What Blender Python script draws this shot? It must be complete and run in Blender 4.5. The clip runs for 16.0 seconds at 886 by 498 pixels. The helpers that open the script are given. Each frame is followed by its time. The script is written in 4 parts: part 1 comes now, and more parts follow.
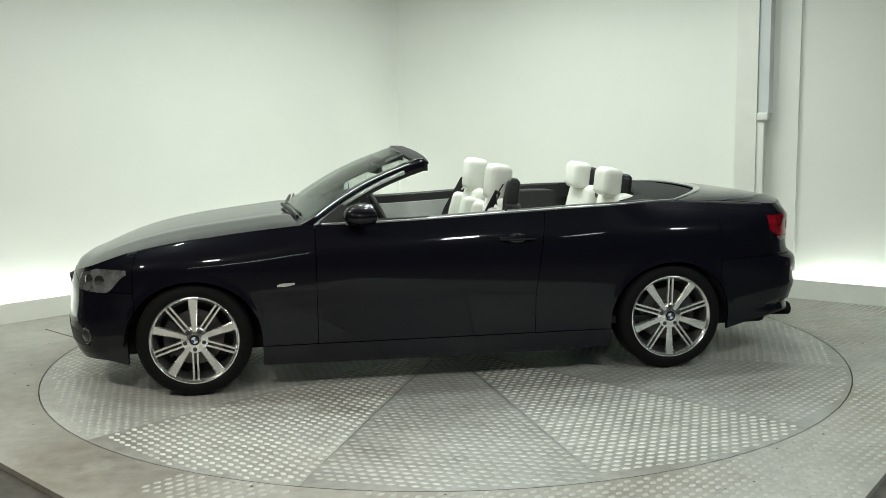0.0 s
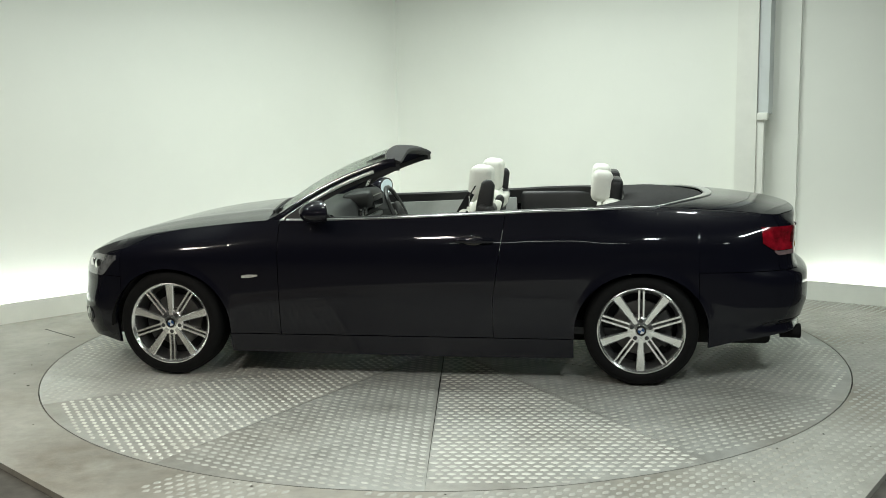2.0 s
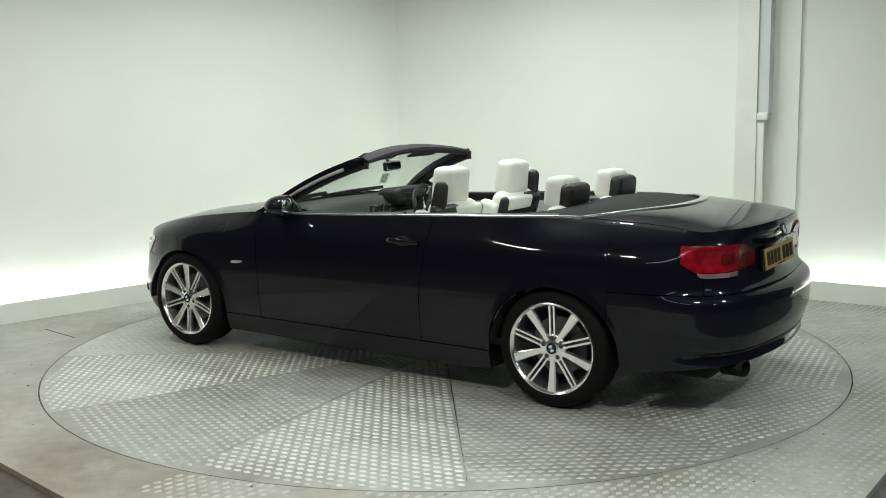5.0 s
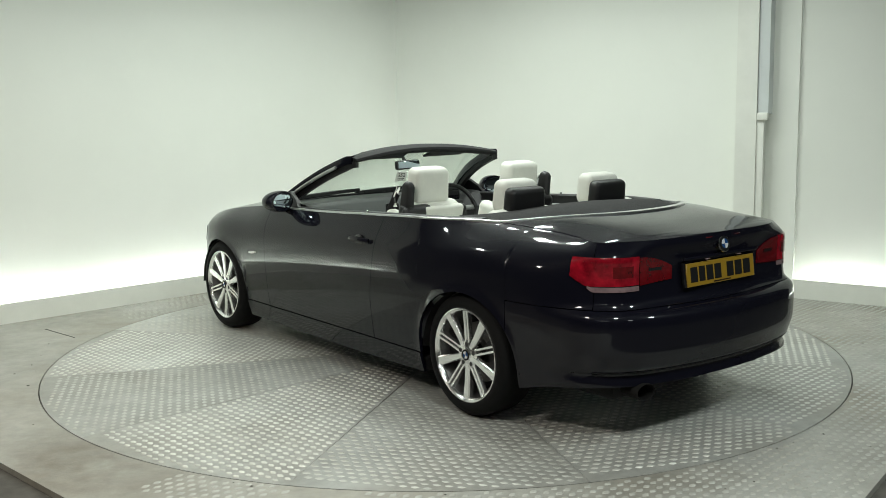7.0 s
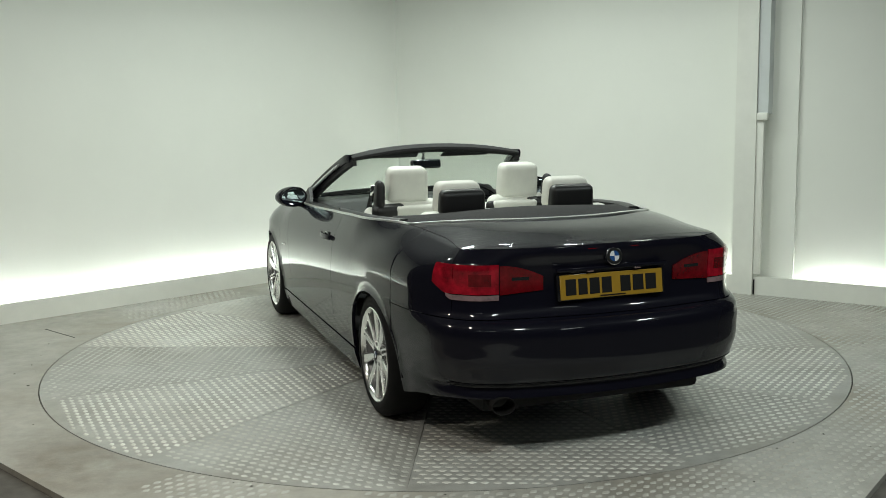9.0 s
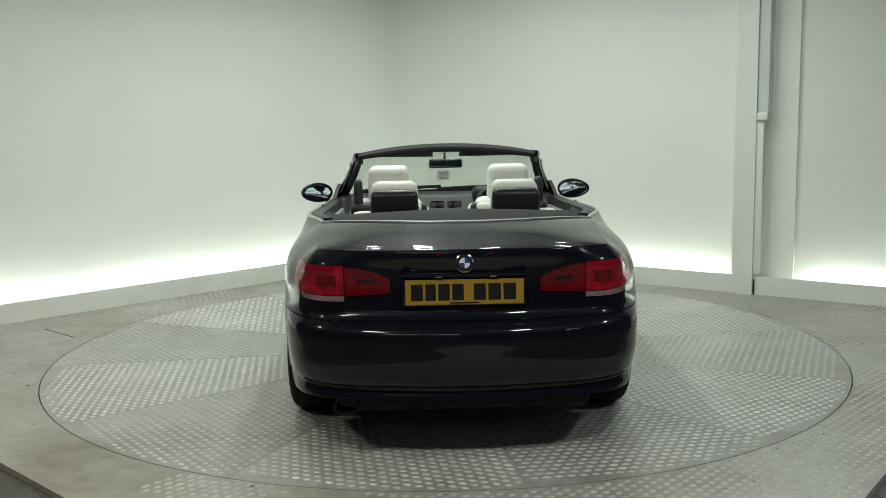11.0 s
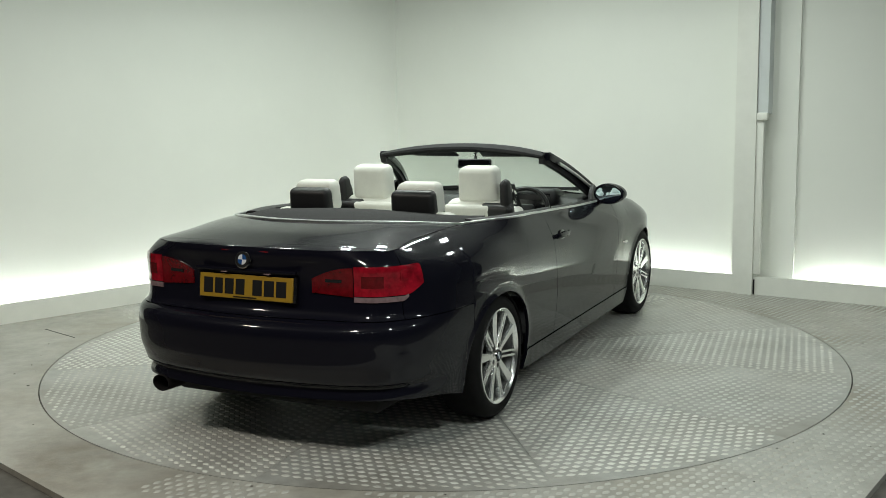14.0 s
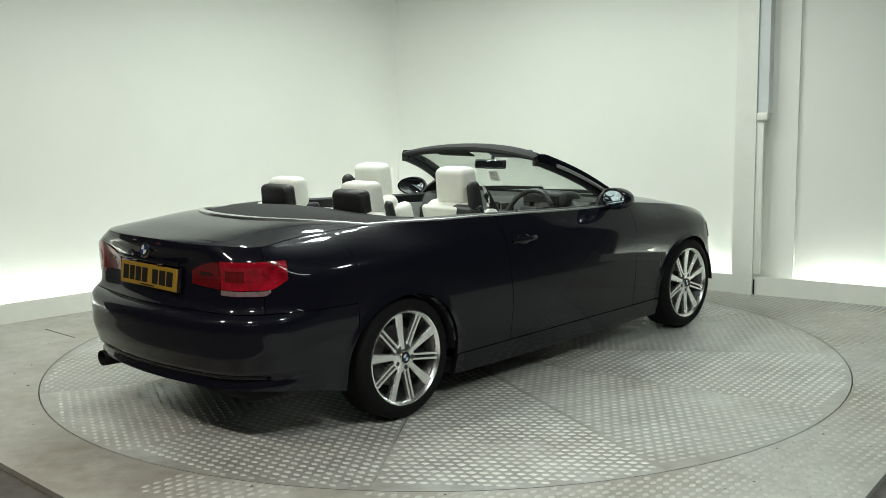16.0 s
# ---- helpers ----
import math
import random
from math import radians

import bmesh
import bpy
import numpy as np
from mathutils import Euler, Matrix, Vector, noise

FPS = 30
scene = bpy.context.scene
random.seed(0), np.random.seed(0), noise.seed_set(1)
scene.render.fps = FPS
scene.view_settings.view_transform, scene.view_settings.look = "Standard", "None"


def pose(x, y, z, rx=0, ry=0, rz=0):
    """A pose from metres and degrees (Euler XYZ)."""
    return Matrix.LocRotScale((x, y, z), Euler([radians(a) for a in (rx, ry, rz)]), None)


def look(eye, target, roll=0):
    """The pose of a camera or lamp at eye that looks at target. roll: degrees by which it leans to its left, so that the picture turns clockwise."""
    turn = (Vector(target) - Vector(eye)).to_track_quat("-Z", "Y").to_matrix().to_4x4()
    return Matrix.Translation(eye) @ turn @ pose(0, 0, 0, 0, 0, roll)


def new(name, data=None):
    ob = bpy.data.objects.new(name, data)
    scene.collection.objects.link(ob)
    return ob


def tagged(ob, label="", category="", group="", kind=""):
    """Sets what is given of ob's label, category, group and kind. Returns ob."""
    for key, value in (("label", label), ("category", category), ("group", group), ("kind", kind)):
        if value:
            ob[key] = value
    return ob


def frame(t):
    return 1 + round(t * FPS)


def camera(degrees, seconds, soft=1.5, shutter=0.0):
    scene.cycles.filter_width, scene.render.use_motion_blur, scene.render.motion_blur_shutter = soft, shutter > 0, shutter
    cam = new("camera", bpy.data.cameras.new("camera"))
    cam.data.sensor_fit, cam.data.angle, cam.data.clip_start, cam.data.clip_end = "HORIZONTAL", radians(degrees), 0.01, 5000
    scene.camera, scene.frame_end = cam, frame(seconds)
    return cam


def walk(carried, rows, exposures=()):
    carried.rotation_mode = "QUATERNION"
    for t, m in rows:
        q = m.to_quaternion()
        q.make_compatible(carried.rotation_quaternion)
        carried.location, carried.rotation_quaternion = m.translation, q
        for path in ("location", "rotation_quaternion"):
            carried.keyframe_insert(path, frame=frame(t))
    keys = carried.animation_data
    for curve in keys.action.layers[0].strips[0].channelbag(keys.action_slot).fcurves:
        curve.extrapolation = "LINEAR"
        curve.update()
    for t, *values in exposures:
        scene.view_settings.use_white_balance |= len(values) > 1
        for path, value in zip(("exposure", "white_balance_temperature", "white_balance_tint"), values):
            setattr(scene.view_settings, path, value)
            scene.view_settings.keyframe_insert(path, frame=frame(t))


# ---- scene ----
cam = camera(47.5, 16.0, soft=0.8)
EYE = (0.0, -6.484, 1.596)
TILT, YAW, ROLL = 8.256, 0.021, -0.894
AIM = (EYE[0] - math.sin(radians(YAW)) * math.cos(radians(TILT)), EYE[1] + math.cos(radians(YAW)) * math.cos(radians(TILT)), EYE[2] - math.sin(radians(TILT)))
walk(cam, [(0.0, look(EYE, AIM, ROLL)), (16.0, look(EYE, AIM, ROLL))], exposures=[(0.0, 0.07), (1.5, 0.11), (4.0, 0.08), (7.0, 0.02), (9.0, -0.20), (11.5, -0.33), (12.5, -0.28), (14.0, -0.15), (15.0, -0.02), (16.0, 0.05)])

# ---- world and lamps ----
world = bpy.data.worlds.new("world")
scene.world = world
world.use_nodes = True
world.node_tree.nodes["Background"].inputs[0].default_value = (0.5, 0.55, 0.5, 1)
world.node_tree.nodes["Background"].inputs[1].default_value = 0.02
CEIL = 3.05


def area_lamp(x, y, z, sx, sy, watts, colour, rz=0.0, rx=0.0):
    d = bpy.data.lights.new("ceiling_lamp", "AREA")
    d.shape, d.size, d.size_y, d.energy, d.color = "RECTANGLE", sx, sy, watts, colour
    ob = new("ceiling_lamp", d)
    ob.matrix_world = pose(x, y, z, rx, 0, rz)
    return ob


TUBE = (0.915, 1.0, 0.935)
# rows of small square downlights over the turntable
for mx, my, turn, reach, watts in ((-1.5, 0.2, 43, 1.05, 17.0), (1.2, 0.7, -33, 0.9, 13.5), (-0.2, 0.6, 90, 0.95, 16.5)):
    for k in (-1, 0, 1):
        area_lamp(mx + reach * k * math.cos(radians(turn)), my + reach * k * math.sin(radians(turn)), CEIL - 0.06, 0.17, 0.17, watts, TUBE, turn)
# larger panels along the front, the left ones tinted warmer for the warmer floor
for lx, ly, tint in ((-3.4, -2.9, (1.0, 0.94, 0.82)), (-1.25, -4.1, (1.0, 0.965, 0.88)), (1.25, -4.1, (0.92, 1.0, 0.955)), (3.4, -2.9, (0.90, 1.0, 0.965))):
    area_lamp(lx, ly, CEIL - 0.06, 0.30, 0.30, 54, tint)
area_lamp(-0.9, -7.6, CEIL - 0.06, 2.4, 0.22, 26, TUBE)
area_lamp(3.6, -6.4, CEIL - 0.06, 0.22, 1.2, 14, TUBE)


# ---- materials ----
def material(name, colour, rough=0.5, metal=0.0, coat=0.0, noise_scale=0.0, amount=0.0, bump=0.0, bump_scale=80.0, rough_var=0.0, emit=None, strength=0.0, spec=0.5):
    m = bpy.data.materials.new(name)
    m.use_nodes = True
    nt = m.node_tree
    b = nt.nodes["Principled BSDF"]
    b.inputs["Base Color"].default_value = (*colour, 1)
    b.inputs["Roughness"].default_value = rough
    b.inputs["Metallic"].default_value = metal
    b.inputs["Specular IOR Level"].default_value = spec
    b.inputs["Coat Weight"].default_value = coat
    b.inputs["Coat Roughness"].default_value = 0.03
    if emit:
        b.inputs["Emission Color"].default_value = (*emit, 1)
        b.inputs["Emission Strength"].default_value = strength
    tex = nt.nodes.new("ShaderNodeTexCoord")
    if amount or rough_var:
        n1 = nt.nodes.new("ShaderNodeTexNoise")
        n1.inputs["Scale"].default_value = noise_scale
        n1.inputs["Detail"].default_value = 6
        n1.inputs["Roughness"].default_value = 0.65
        nt.links.new(tex.outputs["Object"], n1.inputs["Vector"])
        if amount:
            r = nt.nodes.new("ShaderNodeMapRange")
            r.inputs["From Min"].default_value, r.inputs["From Max"].default_value = 0.3, 0.7
            r.inputs["To Min"].default_value, r.inputs["To Max"].default_value = 1 - amount, 1 + amount
            nt.links.new(n1.outputs["Fac"], r.inputs["Value"])
            mx = nt.nodes.new("ShaderNodeMix")
            mx.data_type, mx.blend_type = "RGBA", "MULTIPLY"
            mx.inputs[0].default_value = 1
            mx.inputs[6].default_value = (*colour, 1)
            nt.links.new(r.outputs[0], mx.inputs[7])
            nt.links.new(mx.outputs[2], b.inputs["Base Color"])
        if rough_var:
            r = nt.nodes.new("ShaderNodeMapRange")
            r.inputs["From Min"].default_value, r.inputs["From Max"].default_value = 0.3, 0.7
            r.inputs["To Min"].default_value, r.inputs["To Max"].default_value = max(0.02, rough - rough_var), min(1, rough + rough_var)
            nt.links.new(n1.outputs["Fac"], r.inputs["Value"])
            nt.links.new(r.outputs[0], b.inputs["Roughness"])
    if bump:
        n2 = nt.nodes.new("ShaderNodeTexNoise")
        n2.inputs["Scale"].default_value = bump_scale
        n2.inputs["Detail"].default_value = 4
        nt.links.new(tex.outputs["Object"], n2.inputs["Vector"])
        bp = nt.nodes.new("ShaderNodeBump")
        bp.inputs["Strength"].default_value = bump
        bp.inputs["Distance"].default_value = 0.004
        nt.links.new(n2.outputs["Fac"], bp.inputs["Height"])
        nt.links.new(bp.outputs[0], b.inputs["Normal"])
    return m


def glass_material(name, tint, reflect):
    m = bpy.data.materials.new(name)
    m.use_nodes = True
    nt = m.node_tree
    nt.nodes.remove(nt.nodes["Principled BSDF"])
    tr, gl, mx, lw, pw, fr = (nt.nodes.new(k) for k in ("ShaderNodeBsdfTransparent", "ShaderNodeBsdfGlossy", "ShaderNodeMixShader", "ShaderNodeLayerWeight", "ShaderNodeMath", "ShaderNodeMapRange"))
    tr.inputs[0].default_value = (*tint, 1)
    gl.inputs["Roughness"].default_value = 0.01
    lw.inputs["Blend"].default_value = 0.5
    pw.operation = "POWER"
    pw.inputs[1].default_value = 4.0
    fr.inputs["To Min"].default_value, fr.inputs["To Max"].default_value = reflect, 0.6
    nt.links.new(lw.outputs["Facing"], pw.inputs[0])
    nt.links.new(pw.outputs[0], fr.inputs["Value"])
    nt.links.new(fr.outputs[0], mx.inputs[0])
    nt.links.new(tr.outputs[0], mx.inputs[1])
    nt.links.new(gl.outputs[0], mx.inputs[2])
    nt.links.new(mx.outputs[0], nt.nodes["Material Output"].inputs[0])
    return m


WALL = material("white_wall_paint", (0.78, 0.80, 0.74), 0.55, noise_scale=0.9, amount=0.02, bump=0.04, bump_scale=60)
LEDGE = material("white_board_paint", (0.74, 0.75, 0.69), 0.45, noise_scale=3, amount=0.05, bump=0.05, bump_scale=40)
GREYPAINT = material("grey_trunking_paint", (0.60, 0.635, 0.63), 0.45, noise_scale=4, amount=0.05)
CEILING = material("ceiling_paint", (0.10, 0.102, 0.10), 0.8, noise_scale=1.5, amount=0.05)
HALL = material("dark_hall_paint", (0.05, 0.051, 0.05), 0.8, noise_scale=1.2, amount=0.2)
DARKFLOOR = material("dark_floor_covering", (0.075, 0.07, 0.06), 0.85, noise_scale=12, amount=0.25, bump=0.2, bump_scale=200)


def floor_material(name, colour, stain, rough, metal, stain_amount, spill=None):
    """Trodden metal: broad stains, fine grime, scuffs in the gloss; each plate starts elsewhere in the pattern."""
    m = bpy.data.materials.new(name)
    m.use_nodes = True
    nt = m.node_tree
    b = nt.nodes["Principled BSDF"]
    b.inputs["Metallic"].default_value = metal
    tex, info, add = (nt.nodes.new(k) for k in ("ShaderNodeTexCoord", "ShaderNodeObjectInfo", "ShaderNodeVectorMath"))
    mul = nt.nodes.new("ShaderNodeMath")
    mul.operation, mul.inputs[1].default_value = "MULTIPLY", 37.0
    nt.links.new(info.outputs["Random"], mul.inputs[0])
    nt.links.new(tex.outputs["Object"], add.inputs[0])
    nt.links.new(mul.outputs[0], add.inputs[1])

    def noise_node(scale, detail, lo, hi):
        n = nt.nodes.new("ShaderNodeTexNoise")
        n.inputs["Scale"].default_value, n.inputs["Detail"].default_value, n.inputs["Roughness"].default_value = scale, detail, 0.62
        r = nt.nodes.new("ShaderNodeMapRange")
        r.inputs["From Min"].default_value, r.inputs["From Max"].default_value = 0.32, 0.68
        r.inputs["To Min"].default_value, r.inputs["To Max"].default_value = lo, hi
        nt.links.new(add.outputs[0], n.inputs["Vector"])
        nt.links.new(n.outputs["Fac"], r.inputs["Value"])
        return r.outputs[0]

    def mix(kind, fac, a, c):
        x = nt.nodes.new("ShaderNodeMix")
        x.data_type, x.blend_type = "RGBA", kind
        for sock, val in ((x.inputs[0], fac), (x.inputs[6], a), (x.inputs[7], c)):
            if isinstance(val, (int, float)):
                sock.default_value = val
            elif isinstance(val, tuple):
                sock.default_value = (*val, 1)
            else:
                nt.links.new(val, sock)
        return x.outputs[2]
    base = mix("MIX", noise_node(1.1, 7, 0.0, stain_amount), colour, stain)
    if spill:
        # one brown spill, ragged at its rim: x, y, reach
        dist, fade, cut = nt.nodes.new("ShaderNodeVectorMath"), nt.nodes.new("ShaderNodeMapRange"), nt.nodes.new("ShaderNodeMath")
        dist.operation, cut.operation = "DISTANCE", "MULTIPLY"
        dist.inputs[1].default_value = (spill[0], spill[1], 0)
        nt.links.new(tex.outputs["Object"], dist.inputs[0])
        fade.inputs["From Min"].default_value, fade.inputs["From Max"].default_value = 0.1, spill[2]
        fade.inputs["To Min"].default_value, fade.inputs["To Max"].default_value = 0.62, 0.0
        nt.links.new(dist.outputs["Value"], fade.inputs["Value"])
        nt.links.new(fade.outputs[0], cut.inputs[0])
        nt.links.new(noise_node(2.6, 7, 0.1, 1.25), cut.inputs[1])
        base = mix("MIX", cut.outputs[0], base, (0.15, 0.115, 0.075))
    base = mix("MULTIPLY", 1.0, base, noise_node(14, 8, 0.84, 1.12))
    base = mix("MULTIPLY", 1.0, base, noise_node(0.6, 3, 0.88, 1.10))
    each = nt.nodes.new("ShaderNodeMapRange")
    each.inputs["To Min"].default_value, each.inputs["To Max"].default_value = 0.86, 1.12
    nt.links.new(info.outputs["Random"], each.inputs["Value"])
    base = mix("MULTIPLY", 1.0, base, each.outputs[0])
    nt.links.new(base, b.inputs["Base Color"])
    nt.links.new(noise_node(3.5, 6, rough - 0.12, rough + 0.14), b.inputs["Roughness"])
    bp = nt.nodes.new("ShaderNodeBump")
    bp.inputs["Strength"].default_value, bp.inputs["Distance"].default_value = 0.12, 0.003
    nt.links.new(noise_node(90, 3, 0, 1), bp.inputs["Height"])
    nt.links.new(bp.outputs[0], b.inputs["Normal"])
    return m


PLATE = floor_material("worn_grey_metal_plate", (0.47, 0.475, 0.44), (0.26, 0.23, 0.175), 0.5, 0.2, 0.7, (-1.6, -2.1, 0.8))
PLATE2 = floor_material("worn_grey_turntable_plate", (0.455, 0.465, 0.44), (0.27, 0.245, 0.20), 0.44, 0.3, 0.6)
# treads lighter than the plates: part of their glint is in the colour
TREAD = floor_material("glint_tread", (0.66, 0.67, 0.62), (0.50, 0.475, 0.42), 0.46, 0.22, 0.6)
TREAD_DULL = floor_material("dull_tread", (0.58, 0.59, 0.55), (0.42, 0.395, 0.34), 0.5, 0.18, 0.7)
TREAD_LOW = floor_material("low_tread", (0.57, 0.58, 0.54), (0.41, 0.39, 0.335), 0.46, 0.22, 0.6)
GAP = material("dark_joint", (0.012, 0.012, 0.011), 0.9)
LED = material("led_strip", (0.9, 0.95, 1.0), 0.5, emit=(0.93, 1.0, 0.97), strength=26.0)

PAINT = material("dark_blue_metallic_paint", (0.0041, 0.0041, 0.0082), 0.42, 0.0, coat=0.8, spec=0.04)
PAINT.node_tree.nodes["Principled BSDF"].inputs["Coat IOR"].default_value = 1.43
PAINT.node_tree.nodes["Principled BSDF"].inputs["Coat Roughness"].default_value = 0.05
CHROME = material("chrome", (0.78, 0.79, 0.78), 0.12, 1.0)
SATIN = material("satin_chrome_trim", (0.62, 0.63, 0.62), 0.3, 0.95)
ALLOY = material("silver_alloy", (0.92, 0.93, 0.92), 0.2, 0.95, noise_scale=12, amount=0.05, coat=0.3)
# the rim's inside: shade behind the spokes put into a darker alloy colour
ALLOY_DARK = material("shaded_alloy_barrel", (0.13, 0.13, 0.128), 0.4, 0.8, noise_scale=12, amount=0.1)
STEEL = material("brake_steel", (0.14, 0.135, 0.13), 0.4, 0.9, noise_scale=20, amount=0.15)
# near-black, matt tailpipe
PIPE_STEEL = material("dark_pipe_steel", (0.008, 0.0075, 0.007), 0.85, 0.0, spec=0.1, noise_scale=30, amount=0.3)
IRON = material("brake_iron", (0.06, 0.06, 0.06), 0.6, 0.5)
RUBBER = material("tyre_rubber", (0.0048, 0.0048, 0.005), 0.7, spec=0.14, noise_scale=30, amount=0.2, bump=0.1, bump_scale=150)
BLACK = material("black_trim_plastic", (0.007, 0.007, 0.0075), 0.5, bump=0.1, bump_scale=300)
GLOSS_BLACK = material("gloss_black_trim", (0.008, 0.008, 0.009), 0.12, coat=0.5)
UNDER = material("underbody_black", (0.006, 0.006, 0.006), 0.9)
FABRIC = material("black_roof_fabric", (0.010, 0.010, 0.0105), 0.85, noise_scale=60, amount=0.2, bump=0.25, bump_scale=400)
LEATHER = material("cream_leather", (0.76, 0.77, 0.70), 0.48, noise_scale=9, amount=0.05, bump=0.12, bump_scale=180)
BLACK_LEATHER = material("black_leather", (0.008, 0.008, 0.0085), 0.42, noise_scale=9, amount=0.1, bump=0.15, bump_scale=180)
GREY_CARD = material("pale_grey_door_card", (0.42, 0.43, 0.42), 0.55, noise_scale=10, amount=0.05)
RED_LENS = material("red_lamp_lens", (0.23, 0.004, 0.012), 0.16, coat=0.7, noise_scale=16, amount=0.6)
RED_DEEP = material("deep_red_lamp_lens", (0.10, 0.0015, 0.004), 0.18, coat=0.7, noise_scale=30, amount=0.4)
CLEAR_LENS = material("clear_lamp_lens", (0.19, 0.13, 0.135), 0.15, coat=1.0, noise_scale=25, amount=0.3)
LAMP_DARK = material("smoked_lamp_lens", (0.075, 0.078, 0.08), 0.2, 0.5, coat=1.0, noise_scale=14, amount=0.45)
HEADLAMP = material("clear_headlamp_cover", (0.26, 0.265, 0.27), 0.16, 0.6, coat=1.0, noise_scale=14, amount=0.7)
AMBER = material("pale_indicator_lens", (0.50, 0.49, 0.46), 0.15, coat=1.0, noise_scale=40, amount=0.3)
YELLOW = material("yellow_plate", (0.27, 0.160, 0.012), 0.4, noise_scale=30, amount=0.06)
INK = material("black_ink", (0.008, 0.008, 0.008), 0.6, spec=0.15)
BLUE = material("badge_blue", (0.015, 0.06, 0.18), 0.25, coat=0.6)
WHITE = material("badge_white", (0.55, 0.56, 0.58), 0.3, coat=0.6)
PAPER = material("white_paper_tag", (0.72, 0.73, 0.70), 0.7)
MIRROR = material("mirror_glass", (0.70, 0.82, 0.92), 0.04, 1.0)
GLASS = glass_material("windscreen_glass", (0.93, 0.96, 0.94), 0.035)


# ---- mesh helpers ----
def mesh_of(name, verts, faces, mat, smooth=True):
    me = bpy.data.meshes.new(name)
    me.from_pydata([tuple(v) for v in verts], [], faces)
    me.materials.append(mat)
    bm = bmesh.new()
    bm.from_mesh(me)
    bmesh.ops.recalc_face_normals(bm, faces=bm.faces)
    bm.to_mesh(me)
    bm.free()
    if smooth:
        me.polygons.foreach_set("use_smooth", [True] * len(me.polygons))
        me.set_sharp_from_angle(angle=radians(38))
    return me


def place(name, me, parent=None, label="", m=None):
    ob = new(name, me)
    ob.parent = parent
    if m is not None:
        ob.matrix_basis = m
    if label:
        tagged(ob, label)
    return ob


def part(name, bm, mat, parent=None, label="", m=None, smooth=True):
    me = bpy.data.meshes.new(name)
    bm.to_mesh(me)
    bm.free()
    me.materials.append(mat)
    if smooth:
        me.polygons.foreach_set("use_smooth", [True] * len(me.polygons))
        me.set_sharp_from_angle(angle=radians(38))
    return place(name, me, parent, label, m)


def box(sx, sy, sz, bevel=0.0, seg=2, at=(0, 0, 0), m=None):
    bm = bmesh.new()
    bmesh.ops.create_cube(bm, size=1)
    for v in bm.verts:
        v.co = (v.co.x * sx, v.co.y * sy, v.co.z * sz)
    if bevel:
        bmesh.ops.bevel(bm, geom=bm.edges[:], offset=bevel, segments=seg, profile=0.5, affect="EDGES")
    if m is not None:
        bmesh.ops.transform(bm, matrix=m, verts=bm.verts)
    bmesh.ops.translate(bm, vec=at, verts=bm.verts)
    return bm


def lathe(profile, n=64):
    """Turned about y; profile of (radius, y)."""
    bm = bmesh.new()
    rings = [[bm.verts.new((r * math.cos(2 * math.pi * i / n), y, r * math.sin(2 * math.pi * i / n))) for i in range(n)] for r, y in profile]
    for a, b in zip(rings, rings[1:]):
        for i in range(n):
            j = (i + 1) % n
            bm.faces.new((a[i], a[j], b[j], b[i]))
    bmesh.ops.remove_doubles(bm, verts=bm.verts, dist=1e-5)
    bmesh.ops.recalc_face_normals(bm, faces=bm.faces)
    return bm


def sweep(path, section, scales=None):
    """A bar along path: section points (a, b), a along the side axis, b along the up axis."""
    bm = bmesh.new()
    pts = [Vector(p) for p in path]
    rings = []
    for i, p in enumerate(pts):
        d = (pts[min(i + 1, len(pts) - 1)] - pts[max(i - 1, 0)]).normalized()
        side = d.cross(Vector((0, 0, 1)))
        side = side.normalized() if side.length > 1e-4 else Vector((0, 1, 0))
        up = side.cross(d)
        k = scales[i] if scales else 1.0
        rings.append([bm.verts.new(p + side * a * k + up * b * k) for a, b in section])
    k = len(section)
    for a, b in zip(rings, rings[1:]):
        for i in range(k):
            bm.faces.new((a[i], a[(i + 1) % k], b[(i + 1) % k], b[i]))
    bm.faces.new(rings[0])
    bm.faces.new(rings[-1])
    bmesh.ops.recalc_face_normals(bm, faces=bm.faces)
    return bm


def oval(rx, ry, n=10):
    return [(rx * math.cos(2 * math.pi * i / n), ry * math.sin(2 * math.pi * i / n)) for i in range(n)]


def curve(table, x):
    """Smooth value through a short table of (x, value), x rising."""
    if x <= table[0][0]:
        return table[0][1]
    for i in range(len(table) - 1):
        x0, y0 = table[i]
        x1, y1 = table[i + 1]
        if x <= x1:
            xa, ya = table[max(i - 1, 0)]
            xb, yb = table[min(i + 2, len(table) - 1)]
            m0 = (y1 - ya) / (x1 - xa)
            m1 = (yb - y0) / (xb - x0)
            h = x1 - x0
            t = (x - x0) / h
            return (2 * t ** 3 - 3 * t * t + 1) * y0 + (t ** 3 - 2 * t * t + t) * h * m0 + (3 * t * t - 2 * t ** 3) * y1 + (t ** 3 - t * t) * h * m1
    return table[-1][1]


def smooth(a, b, x):
    t = min(1.0, max(0.0, (x - a) / (b - a)))
    return t * t * (3 - 2 * t)


# ---- the room ----
def line_box(name, a, b, depth, z0, z1, mat, side=1):
    """An upright slab from a to b, its face on that line, depth to the left of it (side 1) or right (-1)."""
    a, b = Vector((*a, 0)), Vector((*b, 0))
    d = (b - a).normalized()
    n = Vector((-d.y, d.x, 0)) * side * depth
    base = [a, b, b + n, a + n]
    verts = [(p.x, p.y, z) for z in (z0, z1) for p in base]
    faces = [(0, 1, 2, 3), (4, 5, 6, 7), (0, 1, 5, 4), (1, 2, 6, 5), (2, 3, 7, 6), (3, 0, 4, 7)]
    return tagged(new(name, mesh_of(name, verts, faces, mat, False)), kind="structure")


